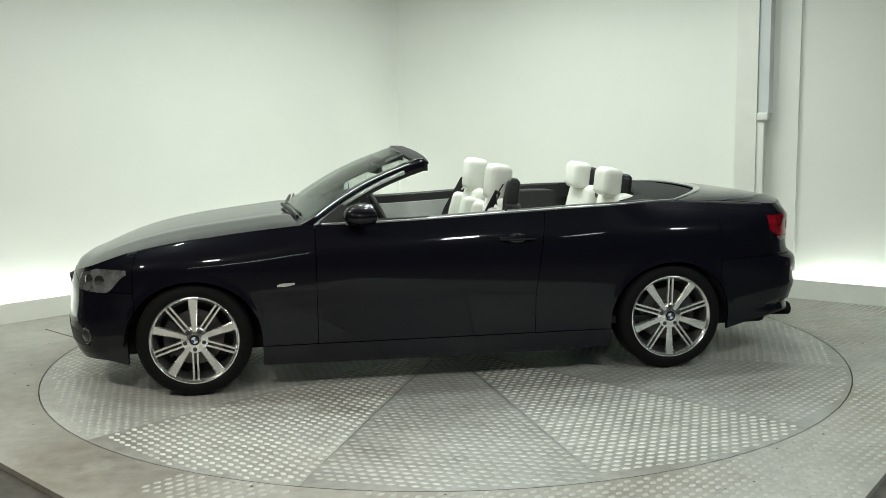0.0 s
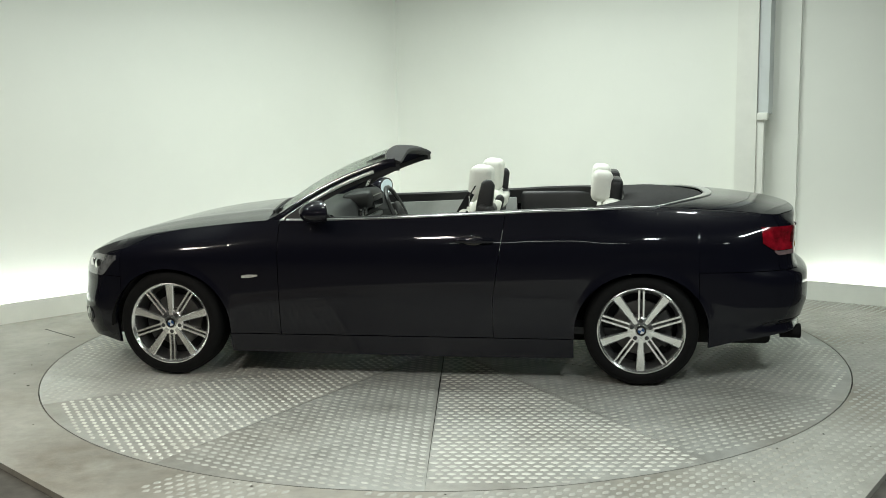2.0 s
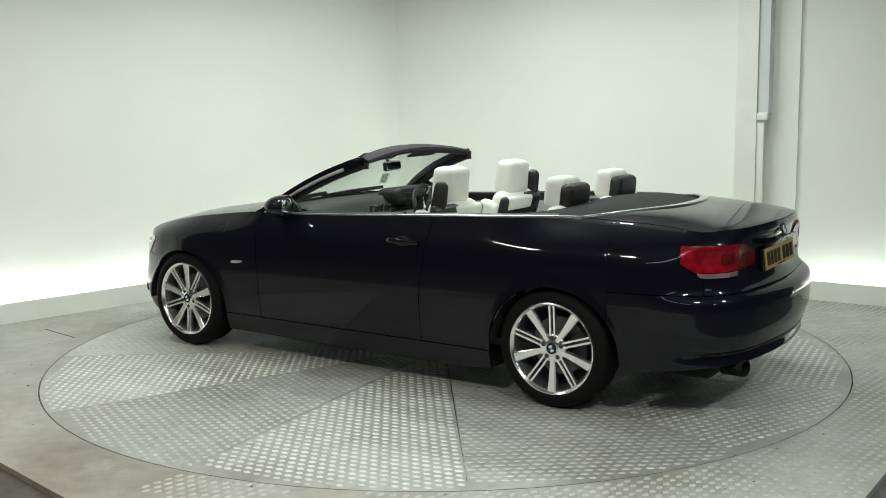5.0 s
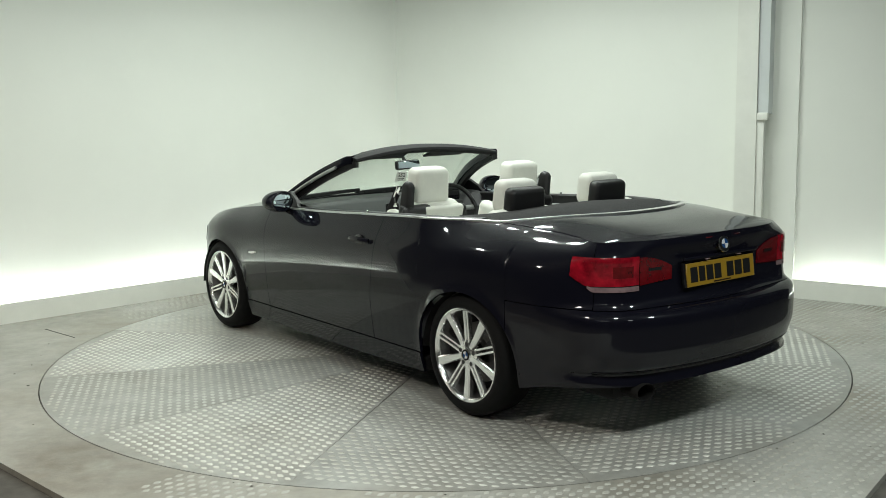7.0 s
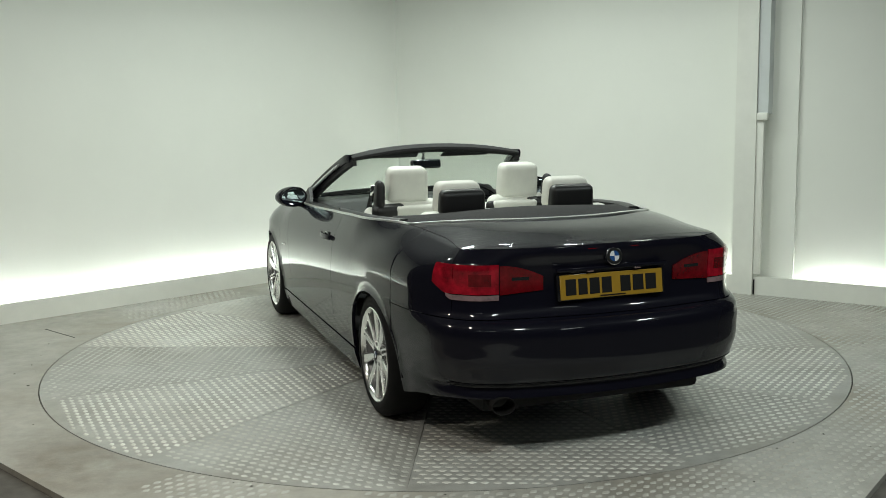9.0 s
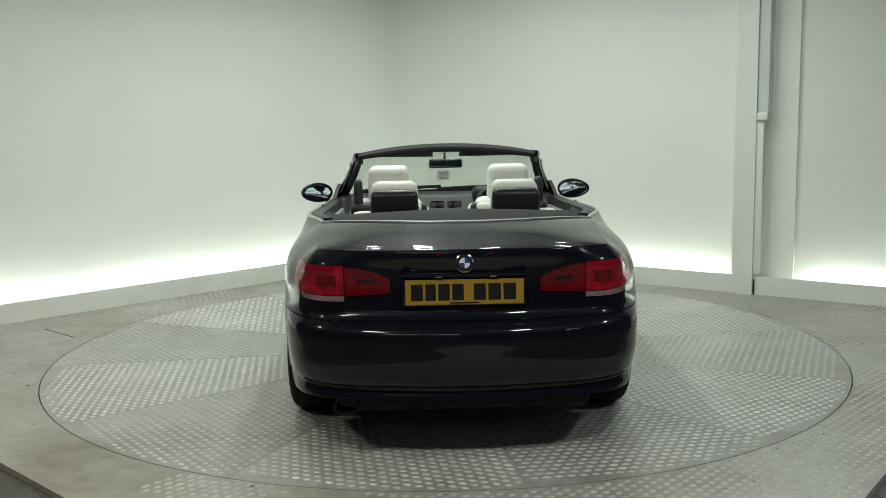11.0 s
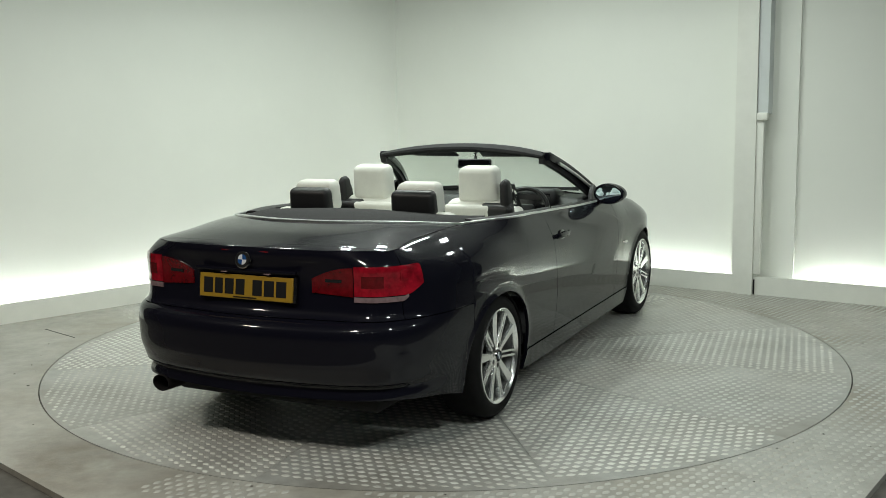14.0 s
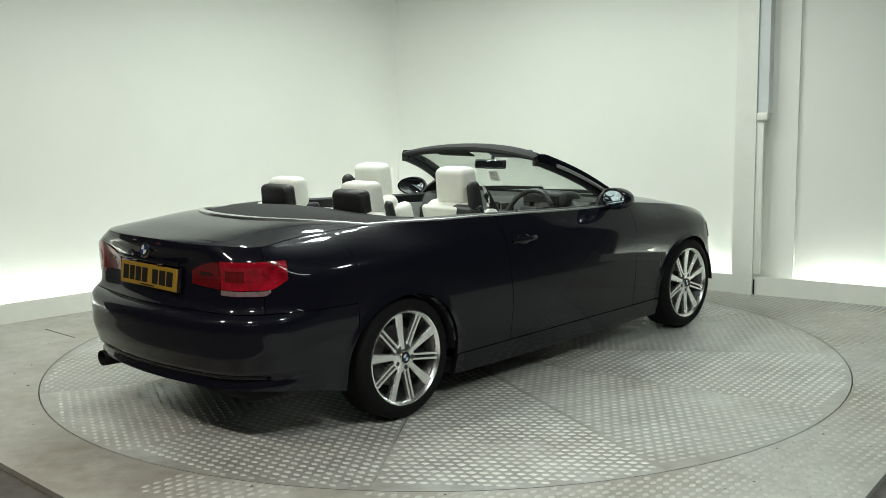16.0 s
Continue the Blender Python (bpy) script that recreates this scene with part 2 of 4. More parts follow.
CORNER = Vector((-0.43, 3.66))          # where the two ledge faces meet
LDIR = Vector((-0.725, -0.689)).normalized()
RDIR = Vector((0.827, -0.562)).normalized()
LN = Vector((-LDIR.y, LDIR.x)) * -1     # towards the wall, left run
RN = Vector((-RDIR.y, RDIR.x))          # towards the wall, right run
if LN.y < 0:
    LN = -LN
if RN.y < 0:
    RN = -RN
SET = 0.13                              # the wall stands this far behind the ledge


def corner_at(off):
    """Corner of the two runs set back by off."""
    p, q = CORNER + LN * off, CORNER + RN * off
    det = LDIR.x * -RDIR.y + RDIR.x * LDIR.y
    w = q - p
    k = (w.x * -RDIR.y + RDIR.x * w.y) / det
    return p + LDIR * k


WC = corner_at(SET)
LE, RE = WC + LDIR * 5.32, WC + RDIR * 5.85
tagged(line_box("wall_left", WC, LE, 0.15, -0.03, CEIL, WALL, side=-1), "plain white painted wall, lit from below", "wall")
tagged(line_box("wall_right", WC, RE, 0.15, -0.03, CEIL, WALL, side=1), "plain white painted wall with a pilaster and column", "wall")
HALLPTS = [(LE.x, LE.y), (-7.2, LE.y + 0.3), (-7.2, -11.0), (7.4, -11.0), (7.4, RE.y + 0.3), (RE.x, RE.y)]
for n, (a, b) in enumerate(zip(HALLPTS, HALLPTS[1:])):
    tagged(line_box("wall_hall_%d" % (n + 1), a, b, 0.15, -0.03, CEIL, HALL, side=-1), "dark painted wall of the hall", "wall")
ceil = new("ceiling", mesh_of("ceiling", [(-9, -12, CEIL), (9, -12, CEIL), (9, 6, CEIL), (-9, 6, CEIL), (-9, -12, CEIL + .15), (9, -12, CEIL + .15), (9, 6, CEIL + .15), (-9, 6, CEIL + .15)],
                              [(0, 1, 2, 3), (4, 5, 6, 7), (0, 1, 5, 4), (1, 2, 6, 5), (2, 3, 7, 6), (3, 0, 4, 7)], CEILING, False))
tagged(ceil, "plain grey ceiling", "ceiling", kind="structure")
fl = new("floor", mesh_of("floor", [(-9, -12, -0.03), (9, -12, -0.03), (9, 6, -0.03), (-9, 6, -0.03), (-9, -12, -0.13), (9, -12, -0.13), (9, 6, -0.13), (-9, 6, -0.13)],
                          [(0, 1, 2, 3), (4, 5, 6, 7), (0, 1, 5, 4), (1, 2, 6, 5), (2, 3, 7, 6), (3, 0, 4, 7)], DARKFLOOR, False))
tagged(fl, "dark worn floor covering around the platform", "floor", kind="structure")

# ledge boards with the light strips behind them
ledge_l = tagged(line_box("ledge_left", corner_at(0), CORNER + LDIR * 5.28, 0.022, 0.0, 0.152, LEDGE, side=-1), "low white ledge board hiding a light strip", "ledge")
ledge_r = tagged(line_box("ledge_right", corner_at(0), CORNER + RDIR * 5.8, 0.022, 0.0, 0.152, LEDGE, side=1), "low white ledge board hiding a light strip", "ledge")


def led(p, q, n, dim=0.055):
    a, b = p + n * dim, q + n * dim
    ob = line_box("light_strip", a, b, 0.03, 0.05, 0.075, LED, side=1)
    return tagged(ob, "glowing white strip light behind the ledge", "strip light", "cove lights", "thing")


led(CORNER + LDIR * 0.15, CORNER + LDIR * 3.25, LN)
led(CORNER + LDIR * 3.37, CORNER + LDIR * 5.2, LN)
led(CORNER + RDIR * 0.15, CORNER + RDIR * 3.35, RN)
led(CORNER + RDIR * 3.98, CORNER + RDIR * 5.7, RN)


def along_right(k, off=0.0):
    p = CORNER + RDIR * k + RN * off
    return p


# pilaster, column and trunking on the right wall
def right_block(name, k0, k1, off0, off1, z0, z1, mat):
    a, b = along_right(k0, off0), along_right(k1, off0)
    return line_box(name, a, b, off1 - off0, z0, z1, mat, side=1)


tagged(right_block("pilaster", 3.36, 3.875, 0.10, SET, 0.0, CEIL, WALL), "shallow white pilaster on the wall", "pilaster")
tagged(right_block("column", 3.415, 3.583, -0.03, 0.10, 0.0, CEIL, LEDGE), "square white column in front of the wall", "column")
pipe = tagged(right_block("cable_trunking", 3.585, 3.67, -0.012, 0.10, 1.47, CEIL, GREYPAINT), "grey vertical cable trunking beside the column", "cable trunking", kind="thing")
bm = box(0.06, 0.035, 1.30, 0.008, 2)
low = part("lower_conduit", bm, LEDGE, pipe, "narrow painted conduit", Matrix.Translation((*along_right(3.61, 0.002), 0.82)) @ pose(0, 0, 0, 0, 0, math.degrees(math.atan2(RDIR.y, RDIR.x))))
bm = box(0.085, 0.05, 0.06, 0.008, 2)
part("junction_clip", bm, LEDGE, pipe, "small white clip", Matrix.Translation((*along_right(3.63, -0.02), 1.45)) @ pose(0, 0, 0, 0, 0, math.degrees(math.atan2(RDIR.y, RDIR.x))))

tagged(right_block("column_slot", 3.5855, 3.597, -0.006, 0.02, 0.0, 0.125, GAP), "dark slot beside the column's foot", "slot")

# the raised platform round the turntable
RT = 2.49
PLAT = [Vector((-4.24, 0.04)), Vector((0.37, -4.37)), Vector((4.11, 0.61)), corner_at(0.02)]


def plat_edge(ang):
    """Distance from the middle to the platform's edge in that direction."""
    d = Vector((math.cos(ang), math.sin(ang)))
    best = 99
    for i in range(4):
        a, b = PLAT[i], PLAT[(i + 1) % 4]
        e = b - a
        det = d.x * -e.y + e.x * d.y
        if abs(det) < 1e-9:
            continue
        k = (a.x * -e.y + e.x * a.y) / det
        s = (d.x * a.y - d.y * a.x) / det
        if k > 0 and -1e-6 <= s <= 1 + 1e-6:
            best = min(best, k)
    return best


angs = sorted([2 * math.pi * i / 240 for i in range(240)] + [math.atan2(p.y, p.x) % (2 * math.pi) for p in PLAT])
verts, faces = [], []
for a in angs:
    k = max(plat_edge(a), RT + 0.02)
    c, s = math.cos(a), math.sin(a)
    verts += [((RT + 0.007) * c, (RT + 0.007) * s, -0.029), ((RT + 0.007) * c, (RT + 0.007) * s, 0.0), (k * c, k * s, 0.0), (k * c, k * s, -0.029)]
n = len(angs)
for i in range(n):
    j = (i + 1) % n
    for q in range(3):
        faces.append((4 * i + q, 4 * j + q, 4 * j + q + 1, 4 * i + q + 1))
platform = new("platform", mesh_of("platform", verts, faces, PLATE, False))
tagged(platform, "worn grey metal tread plate floor around the turntable", "platform floor", kind="structure")


def studs(places, mat, name, radius=0.0168, high=0.0034):
    """Raised oval treads with domed tops: (x, y, angle), joined into one mesh."""
    wear = random.Random(len(places))
    verts, faces = [], []
    for x, y, a in places:
        c, s = math.cos(a), math.sin(a)
        o = len(verts)
        big, low = radius * wear.uniform(0.9, 1.08), high * wear.uniform(0.75, 1.1)
        for f, z in ((1.0, 0.0), (0.84, 0.6 * low), (0.48, 0.95 * low)):
            for q in range(8):
                b = math.pi / 8 + math.pi / 4 * q + (0.16 if q % 2 else -0.16)
                u, v = big * f * 1.22 * math.cos(b), big * f * 0.80 * math.sin(b)
                verts.append((x + u * c - v * s, y + u * s + v * c, z))
        faces.append(tuple(range(o + 16, o + 24)))
        for k in (o, o + 8):
            for q in range(8):
                r = (q + 1) % 8
                faces.append((k + q, k + r, k + 8 + r, k + 8 + q))
    me = bpy.data.meshes.new(name)
    me.from_pydata(verts, [], faces)
    me.materials.append(mat)
    me.polygons.foreach_set("use_smooth", [True] * len(me.polygons))
    return me


PITCH = 0.054


def lattice(reach, angle):
    """Staggered rows of places, the rows running along angle."""
    out = []
    c, s = math.cos(angle), math.sin(angle)
    k = int(reach / PITCH) + 2
    for j in range(-k, k + 1):
        for i in range(-k, k + 1):
            u, v = (i + 0.5 * (j % 2)) * PITCH, j * PITCH * 0.85
            out.append((u * c - v * s, u * s + v * c))
    return out


pts = []
for x, y in lattice(5.0, radians(47)):
    r = math.hypot(x, y)
    if r < RT + 0.03 or r > plat_edge(math.atan2(y, x)) - 0.03:
        continue
    # long-trodden stretches have lost their treads
    if noise.noise(Vector((x * 0.75, y * 0.75, 3.1))) < -0.12 - 0.25 * smooth(-0.5, 1.5, x) + 0.5 * smooth(-0.8, -2.2, x) * smooth(0.3, -0.8, y):
        continue
    if math.hypot(x + 1.6, y + 2.1) < 0.42 + 0.1 * noise.noise(Vector((x * 4, y * 4, 0.3))):
        continue
    pts.append((x, y, radians(47)))
pts.sort(key=lambda p: p[1])
tagged(place("tread", studs(pts[300:], TREAD_DULL, "tread"), platform, "worn raised treads"), kind="stuff")
one = studs([(0, 0, radians(47))], TREAD_DULL, "tread")
for x, y, _ in pts[:300]:
    place("tread", one, platform, m=Matrix.Translation((x, y, 0)))

ja, jb = Vector((-2.927, 0.739)), Vector((-2.607, 0.448))
bm = box((jb - ja).length, 0.007, 0.0016)
part("plate_joint", bm, GAP, platform, "dark joint between floor plates", Matrix.Translation(((ja.x + jb.x) / 2, (ja.y + jb.y) / 2, 0.001)) @ pose(0, 0, 0, 0, 0, math.degrees(math.atan2((jb - ja).y, (jb - ja).x))), False)
rng = random.Random(4)
verts, faces = [], []
for k in range(46):
    a, r = rng.uniform(math.pi * 0.95, math.pi * 2.0), rng.uniform(RT + 0.03, 3.25)
    if r > plat_edge(a) - 0.03:
        continue
    x, y, q = r * math.cos(a), r * math.sin(a), rng.uniform(0.003, 0.008)
    o = len(verts)
    for i in range(5):
        b = 2 * math.pi * i / 5 + rng.uniform(0, 0.8)
        verts.append((x + q * rng.uniform(0.6, 1.5) * math.cos(b), y + q * math.sin(b), 0.0005))
    verts.append((x, y, 0.0005 + q * 0.5))
    faces += [(o + i, o + (i + 1) % 5, o + 5) for i in range(5)]
grit = tagged(place("grit", mesh_of("grit", verts, faces, DARKFLOOR, False)), "dark grit and chips scattered on the floor plates", "grit", kind="stuff")

# ---- the turntable ----
turntable = tagged(new("turntable"), "round motorised turntable of worn metal tread plates", "turntable")


def wedge_mesh(z0=-0.02):
    half = radians(15)
    k = 24
    top = [(0.02, 0.0)] + [(RT * math.cos(-half + 2 * half * i / k), RT * math.sin(-half + 2 * half * i / k)) for i in range(k + 1)]
    inset = []
    for i, (x, y) in enumerate(top):
        if i in (1, k + 1):
            sgn = -1 if i == 1 else 1
            y -= sgn * 0.0003
        inset.append((x, y))
    verts = [(x, y, 0.0) for x, y in inset] + [(x, y, z0) for x, y in inset]
    m = len(inset)
    faces = [tuple(range(m)), tuple(range(m, 2 * m))] + [(i, (i + 1) % m, m + (i + 1) % m, m + i) for i in range(m)]
    return mesh_of("plate", verts, faces, PLATE2, False)


wm = wedge_mesh()
half = radians(15)
treads = []
for x, y in lattice(2.7, radians(-15 + 90)):
    if x < 0.12 or math.hypot(x, y) > RT - 0.024 or abs(y) > math.tan(half) * x - 0.022:
        continue
    treads.append((x, y, radians(75)))
treads.sort(key=lambda p: -math.hypot(p[0], p[1]))


for k in range(12):
    a = 21.2 + 30 * k
    # every second plate has lower, less bright treads, one of them the lowest
    mat = TREAD if k % 2 else TREAD_LOW
    high = 0.0034 if k % 2 else 0.0013 if k == 2 else 0.0022
    ob = place("plate", wm, turntable, m=pose(0, 0, 0, 0, 0, a))
    tagged(place("tread", studs(treads[25:], mat, "tread", high=high), ob), kind="stuff")
    one = studs([(0, 0, radians(75))], mat, "tread", high=high)
    for x, y, _ in treads[:25]:
        place("tread", one, ob, m=Matrix.Translation((x, y, 0)))
bm = lathe([(0.0, 0.0), (0.06, 0.0), (0.06, -0.002), (0.0, -0.002)], 32)
bmesh.ops.rotate(bm, cent=(0, 0, 0), matrix=Matrix.Rotation(radians(90), 3, "X"), verts=bm.verts)
part("hub_cover", bm, STEEL, turntable, m=Matrix.Translation((0, 0, 0.002)))

# ---- the car: its middle lies between the axles, x to the front, y to its left ----
car = tagged(new("convertible_car"), "dark blue convertible car with cream leather seats, roof open", "car")
OFF = Matrix.Translation((0.151, -0.037, 0.003))
AXLE, WZ = 1.38, 0.318
PERIM = [(2.15, 0.0), (2.145, 0.2), (2.115, 0.42), (2.04, 0.61), (1.92, 0.738), (1.75, 0.815), (1.55, 0.862), (1.38, 0.882), (1.0, 0.884), (0.5, 0.886), (0.0, 0.888),
         (-0.5, 0.890), (-1.0, 0.893), (-1.38, 0.893), (-1.7, 0.868), (-1.95, 0.832), (-2.12, 0.788), (-2.232, 0.712), (-2.312, 0.575), (-2.366, 0.33), (-2.391, 0.0)]


def dense_perimeter():
    out = []
    k = len(PERIM)
    P = [(PERIM[1][0], -PERIM[1][1])] + PERIM + [(PERIM[-2][0], -PERIM[-2][1])]
    for i in range(1, k):
        p0, p1, p2, p3 = (Vector(q) for q in P[i - 1:i + 3])
        a, b, c = (p1 - p0).length ** .5, (p2 - p1).length ** .5, (p3 - p2).length ** .5
        m1 = (p2 - p1) + b * ((p1 - p0) / a - (p2 - p0) / (a + b))
        m2 = (p2 - p1) + b * ((p3 - p2) / c - (p3 - p1) / (b + c))
        for j in range(24):
            t = j / 24
            out.append((2 * t ** 3 - 3 * t * t + 1) * p1 + (t ** 3 - 2 * t * t + t) * m1 + (3 * t * t - 2 * t ** 3) * p2 + (t ** 3 - t * t) * m2)
    out.append(Vector(PERIM[-1]))
    return out


DENSE = dense_perimeter()
ARC = [0.0]
for a, b in zip(DENSE, DENSE[1:]):
    ARC.append(ARC[-1] + (b - a).length)
TOTAL = ARC[-1]


def per(s):
    """Point and outward direction of the widest outline, s metres along it from the nose."""
    s = min(max(s, 0.0), TOTAL)
    i = min(max(int(np.searchsorted(ARC, s)) - 1, 0), len(DENSE) - 2)
    t = (s - ARC[i]) / (ARC[i + 1] - ARC[i])
    p = DENSE[i].lerp(DENSE[i + 1], t)

    def tan(k):
        return (DENSE[min(k + 1, len(DENSE) - 1)] - DENSE[max(k - 1, 0)]).normalized()
    d = tan(i).lerp(tan(i + 1), t)
    if s < 0.001:
        d = Vector((0, 1))
    if s > TOTAL - 0.001:
        d = Vector((0, -1))
    nrm = Vector((d.y, -d.x)).normalized()
    return p, nrm


def s_of_x(x):
    lo, hi = 0.0, TOTAL
    for _ in range(50):
        mid = (lo + hi) / 2
        if per(mid)[0].x > x:
            lo = mid
        else:
            hi = mid
    return lo


def s_of_y_tail(y):
    lo, hi = s_of_x(-2.0), TOTAL
    for _ in range(50):
        mid = (lo + hi) / 2
        if per(mid)[0].y > y:
            lo = mid
        else:
            hi = mid
    return lo


TOPZ = [(-2.41, 0.958), (-2.30, 0.952), (-2.20, 0.948), (-2.1, 0.952), (-1.9, 0.970), (-1.6, 0.988), (-1.43, 0.991), (-1.17, 0.988), (-0.69, 0.975), (-0.05, 0.945), (0.37, 0.932), (0.66, 0.929), (0.78, 0.930),
        (0.95, 0.914), (1.1, 0.898), (1.25, 0.881), (1.42, 0.861), (1.6, 0.834), (1.75, 0.802), (1.87, 0.765), (1.97, 0.730), (2.06, 0.70), (2.12, 0.672), (2.16, 0.66)]
SIDEINS = [(0.14, 0.055), (0.26, 0.030), (0.40, 0.012), (0.55, 0.001), (0.64, 0.0), (0.74, 0.006)]
NOSEINS = [(0.15, 0.075), (0.22, 0.03), (0.32, 0.004), (0.42, 0.0), (0.50, 0.014), (0.58, 0.022), (0.64, 0.035), (0.70, 0.06)]
TAILINS = [(0.24, 0.085), (0.29, 0.042), (0.325, 0.050), (0.345, 0.054), (0.36, 0.032), (0.41, 0.014), (0.45, 0.003), (0.52, 0.0), (0.585, 0.0), (0.622, 0.014), (0.645, 0.055), (0.665, 0.088), (0.72, 0.102), (0.80, 0.108), (0.88, 0.100), (0.925, 0.085), (0.95, 0.088), (0.97, 0.10)]


def inset(x, z):
    top = curve(TOPZ, x)
    side = curve(SIDEINS, min(z, 0.74))
    if z > 0.70:
        v = (z - 0.70) / max(top - 0.70, 0.05)
        back = smooth(-0.95, -1.5, x)
        amt = 0.068 + 0.045 * smooth(0.6, 1.2, x) + 0.122 * back
        side += amt * max(0.0, v) ** (1.9 + 1.3 * back)
    # crease along the flank, through the handles
    zc = 0.815 - 0.022 * x
    dz = z - zc
    fade = smooth(1.9, 1.2, x) * smooth(-2.1, -1.6, x)
    side -= 0.008 * fade * (math.exp(-(dz / 0.12) ** 2) if dz < 0 else math.exp(-(dz / 0.055) ** 2))
    # flared lips round the wheels
    for w in (AXLE, -AXLE):
        rho = math.hypot((x - w) / ARCHX, (z - WZ + 0.01) / ARCHZ)
        side -= 0.007 * math.exp(-((rho - 1.0) / 0.06) ** 2)
    wn, wt = smooth(1.62, 2.0, x), smooth(-1.85, -2.22, x)
    tail = curve(TAILINS, z)
    if z > 0.585:
        mid = smooth(-2.27, -2.365, x)
        tail = tail * (0.58 + 0.42 * mid) + 0.075 * smooth(0.87, 0.97, z) * (1 - mid)
    v = side * (1 - wn - wt) + curve(NOSEINS, z) * wn + tail * wt
    return v


def surf(s, z, side=1, out=0.0):
    p, nrm = per(s)
    d = inset(p.x, z) - out
    # the door's rear edge leans back towards the waistline
    lean = -0.15 * (max(z, 0.5) - 0.62) * math.exp(-((p.x + 0.57) / 0.13) ** 2)
    return Vector((p.x - nrm.x * d + lean, (p.y - nrm.y * d) * side, z))


LOWZ = [(-2.41, 0.292), (-2.2, 0.285), (-2.05, 0.268), (-1.9, 0.25), (-1.74, 0.215), (-1.0, 0.15), (1.0, 0.15), (1.75, 0.17), (1.9, 0.195), (2.1, 0.185), (2.15, 0.18)]
ARCHX, ARCHZ = 0.372, 0.338


def arch(x):
    for w in (AXLE, -AXLE):
        d = (x - w) / ARCHX
        if abs(d) < 1:
            return WZ - 0.01 + ARCHZ * math.sqrt(1 - d * d)
    return 0.0


def svals(x0, x1, step=0.035, keep=()):
    """Positions along the outline from x0 back to x1, dense near the arch ends."""
    s0, s1 = s_of_x(x0), s_of_x(x1)
    k = max(2, int((s1 - s0) / step))
    vals = [s0 + (s1 - s0) * i / k for i in range(k + 1)]
    for w in (AXLE, -AXLE):
        for i in range(0, 25):
            x = w + ARCHX * 0.9999 * math.cos(math.pi * i / 24)
            if x1 < x < x0:
                vals.append(s_of_x(x))
        for x in (w + ARCHX + 0.001, w - ARCHX - 0.001):
            if x1 < x < x0:
                vals.append(s_of_x(x))
    vals = sorted(vals + [s_of_x(x) for x in keep])
    out = [vals[0]]
    for v in vals[1:]:
        if v - out[-1] > 0.0006:
            out.append(v)
    out[-1] = s1
    return out


def panel(name, stations, lo, hi, mat, parent, side=1, rows=14, out=0.0, gap=0.002, fold=0.018, label=""):
    """A sheet of the body's outline between the heights lo(x, s) and hi(x, s), its rim folded inwards."""
    verts, faces = [], []
    ss = [s if isinstance(s, tuple) else (s, side) for s in stations]
    cols = len(ss)
    for s, sd in ss:
        p, nrm = per(s)
        a, b = lo(p.x, s) + gap, hi(p.x, s) - gap
        for r in range(rows + 1):
            v = surf(s, a + (b - a) * r / rows, sd, out)
            verts.append(v)
    R = rows + 1
    for c in range(cols - 1):
        for r in range(rows):
            faces.append((c * R + r, (c + 1) * R + r, (c + 1) * R + r + 1, c * R + r + 1))
    rim = [c * R for c in range(cols)] + [(cols - 1) * R + r for r in range(1, R)] + [c * R + rows for c in range(cols - 2, -1, -1)] + [r for r in range(rows - 1, 0, -1)]
    base = len(verts)
    for i in rim:
        s, sd = ss[i // R]
        p, nrm = per(s)
        v = verts[i]
        verts.append(Vector((v.x - nrm.x * fold, v.y - nrm.y * sd * fold, v.z)))
    k = len(rim)
    for i in range(k):
        j = (i + 1) % k
        faces.append((rim[i], rim[j], base + j, base + i))
    return place(name, mesh_of(name, verts, faces, mat), parent, label)


BUMP_TOP = 0.648
S_NOSE = [i * 0.02 for i in range(6)]
SILLZ = 0.262
SEAM_FD, SEAM_DQ = 0.70, -0.57


def zlow(x):
    return max(curve(LOWZ, x), arch(x))


def zsill(x):
    return max(arch(x), SILLZ)


def hoodline(x):
    return curve(TOPZ, x)


def shift(ss, d0=0.002, d1=0.002):
    ss = list(ss)
    ss[0] += d0
    ss[-1] -= d1
    return ss


def across_nose(ss):
    return [(s, -1) for s in reversed(ss)] + [(s, 1) for s in ss[1:]]


def across_tail(ss):
    return [(s, 1) for s in ss] + [(s, -1) for s in reversed(ss[:-1])]


LIGHT_IN = s_of_y_tail(0.348)
# panels that run across the nose and the tail in one piece
ss = [i * s_of_x(1.70) / 40 for i in range(41)]
extra = [s for s in svals(2.12, 1.70) if s > 0.5]
full = sorted(set(ss + [s for s in extra if min(abs(s - q) for q in ss) > 0.004]))
NOSE_TOP = lambda x: 0.59 + 0.075 * smooth(1.98, 2.12, x)
panel("front_bumper", across_nose(shift(full, 0)), lambda x, s: zlow(x), lambda x, s: max(zlow(x) + 0.03, NOSE_TOP(x)), PAINT, car, label="dark blue front bumper")
panel("nose_panel", across_nose(shift(ss, 0)), lambda x, s: NOSE_TOP(x), lambda x, s: max(hoodline(x), NOSE_TOP(x) + 0.012), PAINT, car, rows=6)
tail = [s_of_x(-2.16) + (TOTAL - s_of_x(-2.16)) * i / 24 for i in range(25)]
panel("rear_bumper", across_tail(shift(svals(-1.69, -2.16) + tail[1:], 0.002, 0)), lambda x, s: zlow(x), lambda x, s: max(BUMP_TOP, zlow(x) + .01), PAINT, car, rows=26, label="dark blue rear bumper")
panel("boot_face", across_tail(shift(tail, 0.002, 0)), lambda x, s: BUMP_TOP, lambda x, s: hoodline(x), PAINT, car, rows=18)
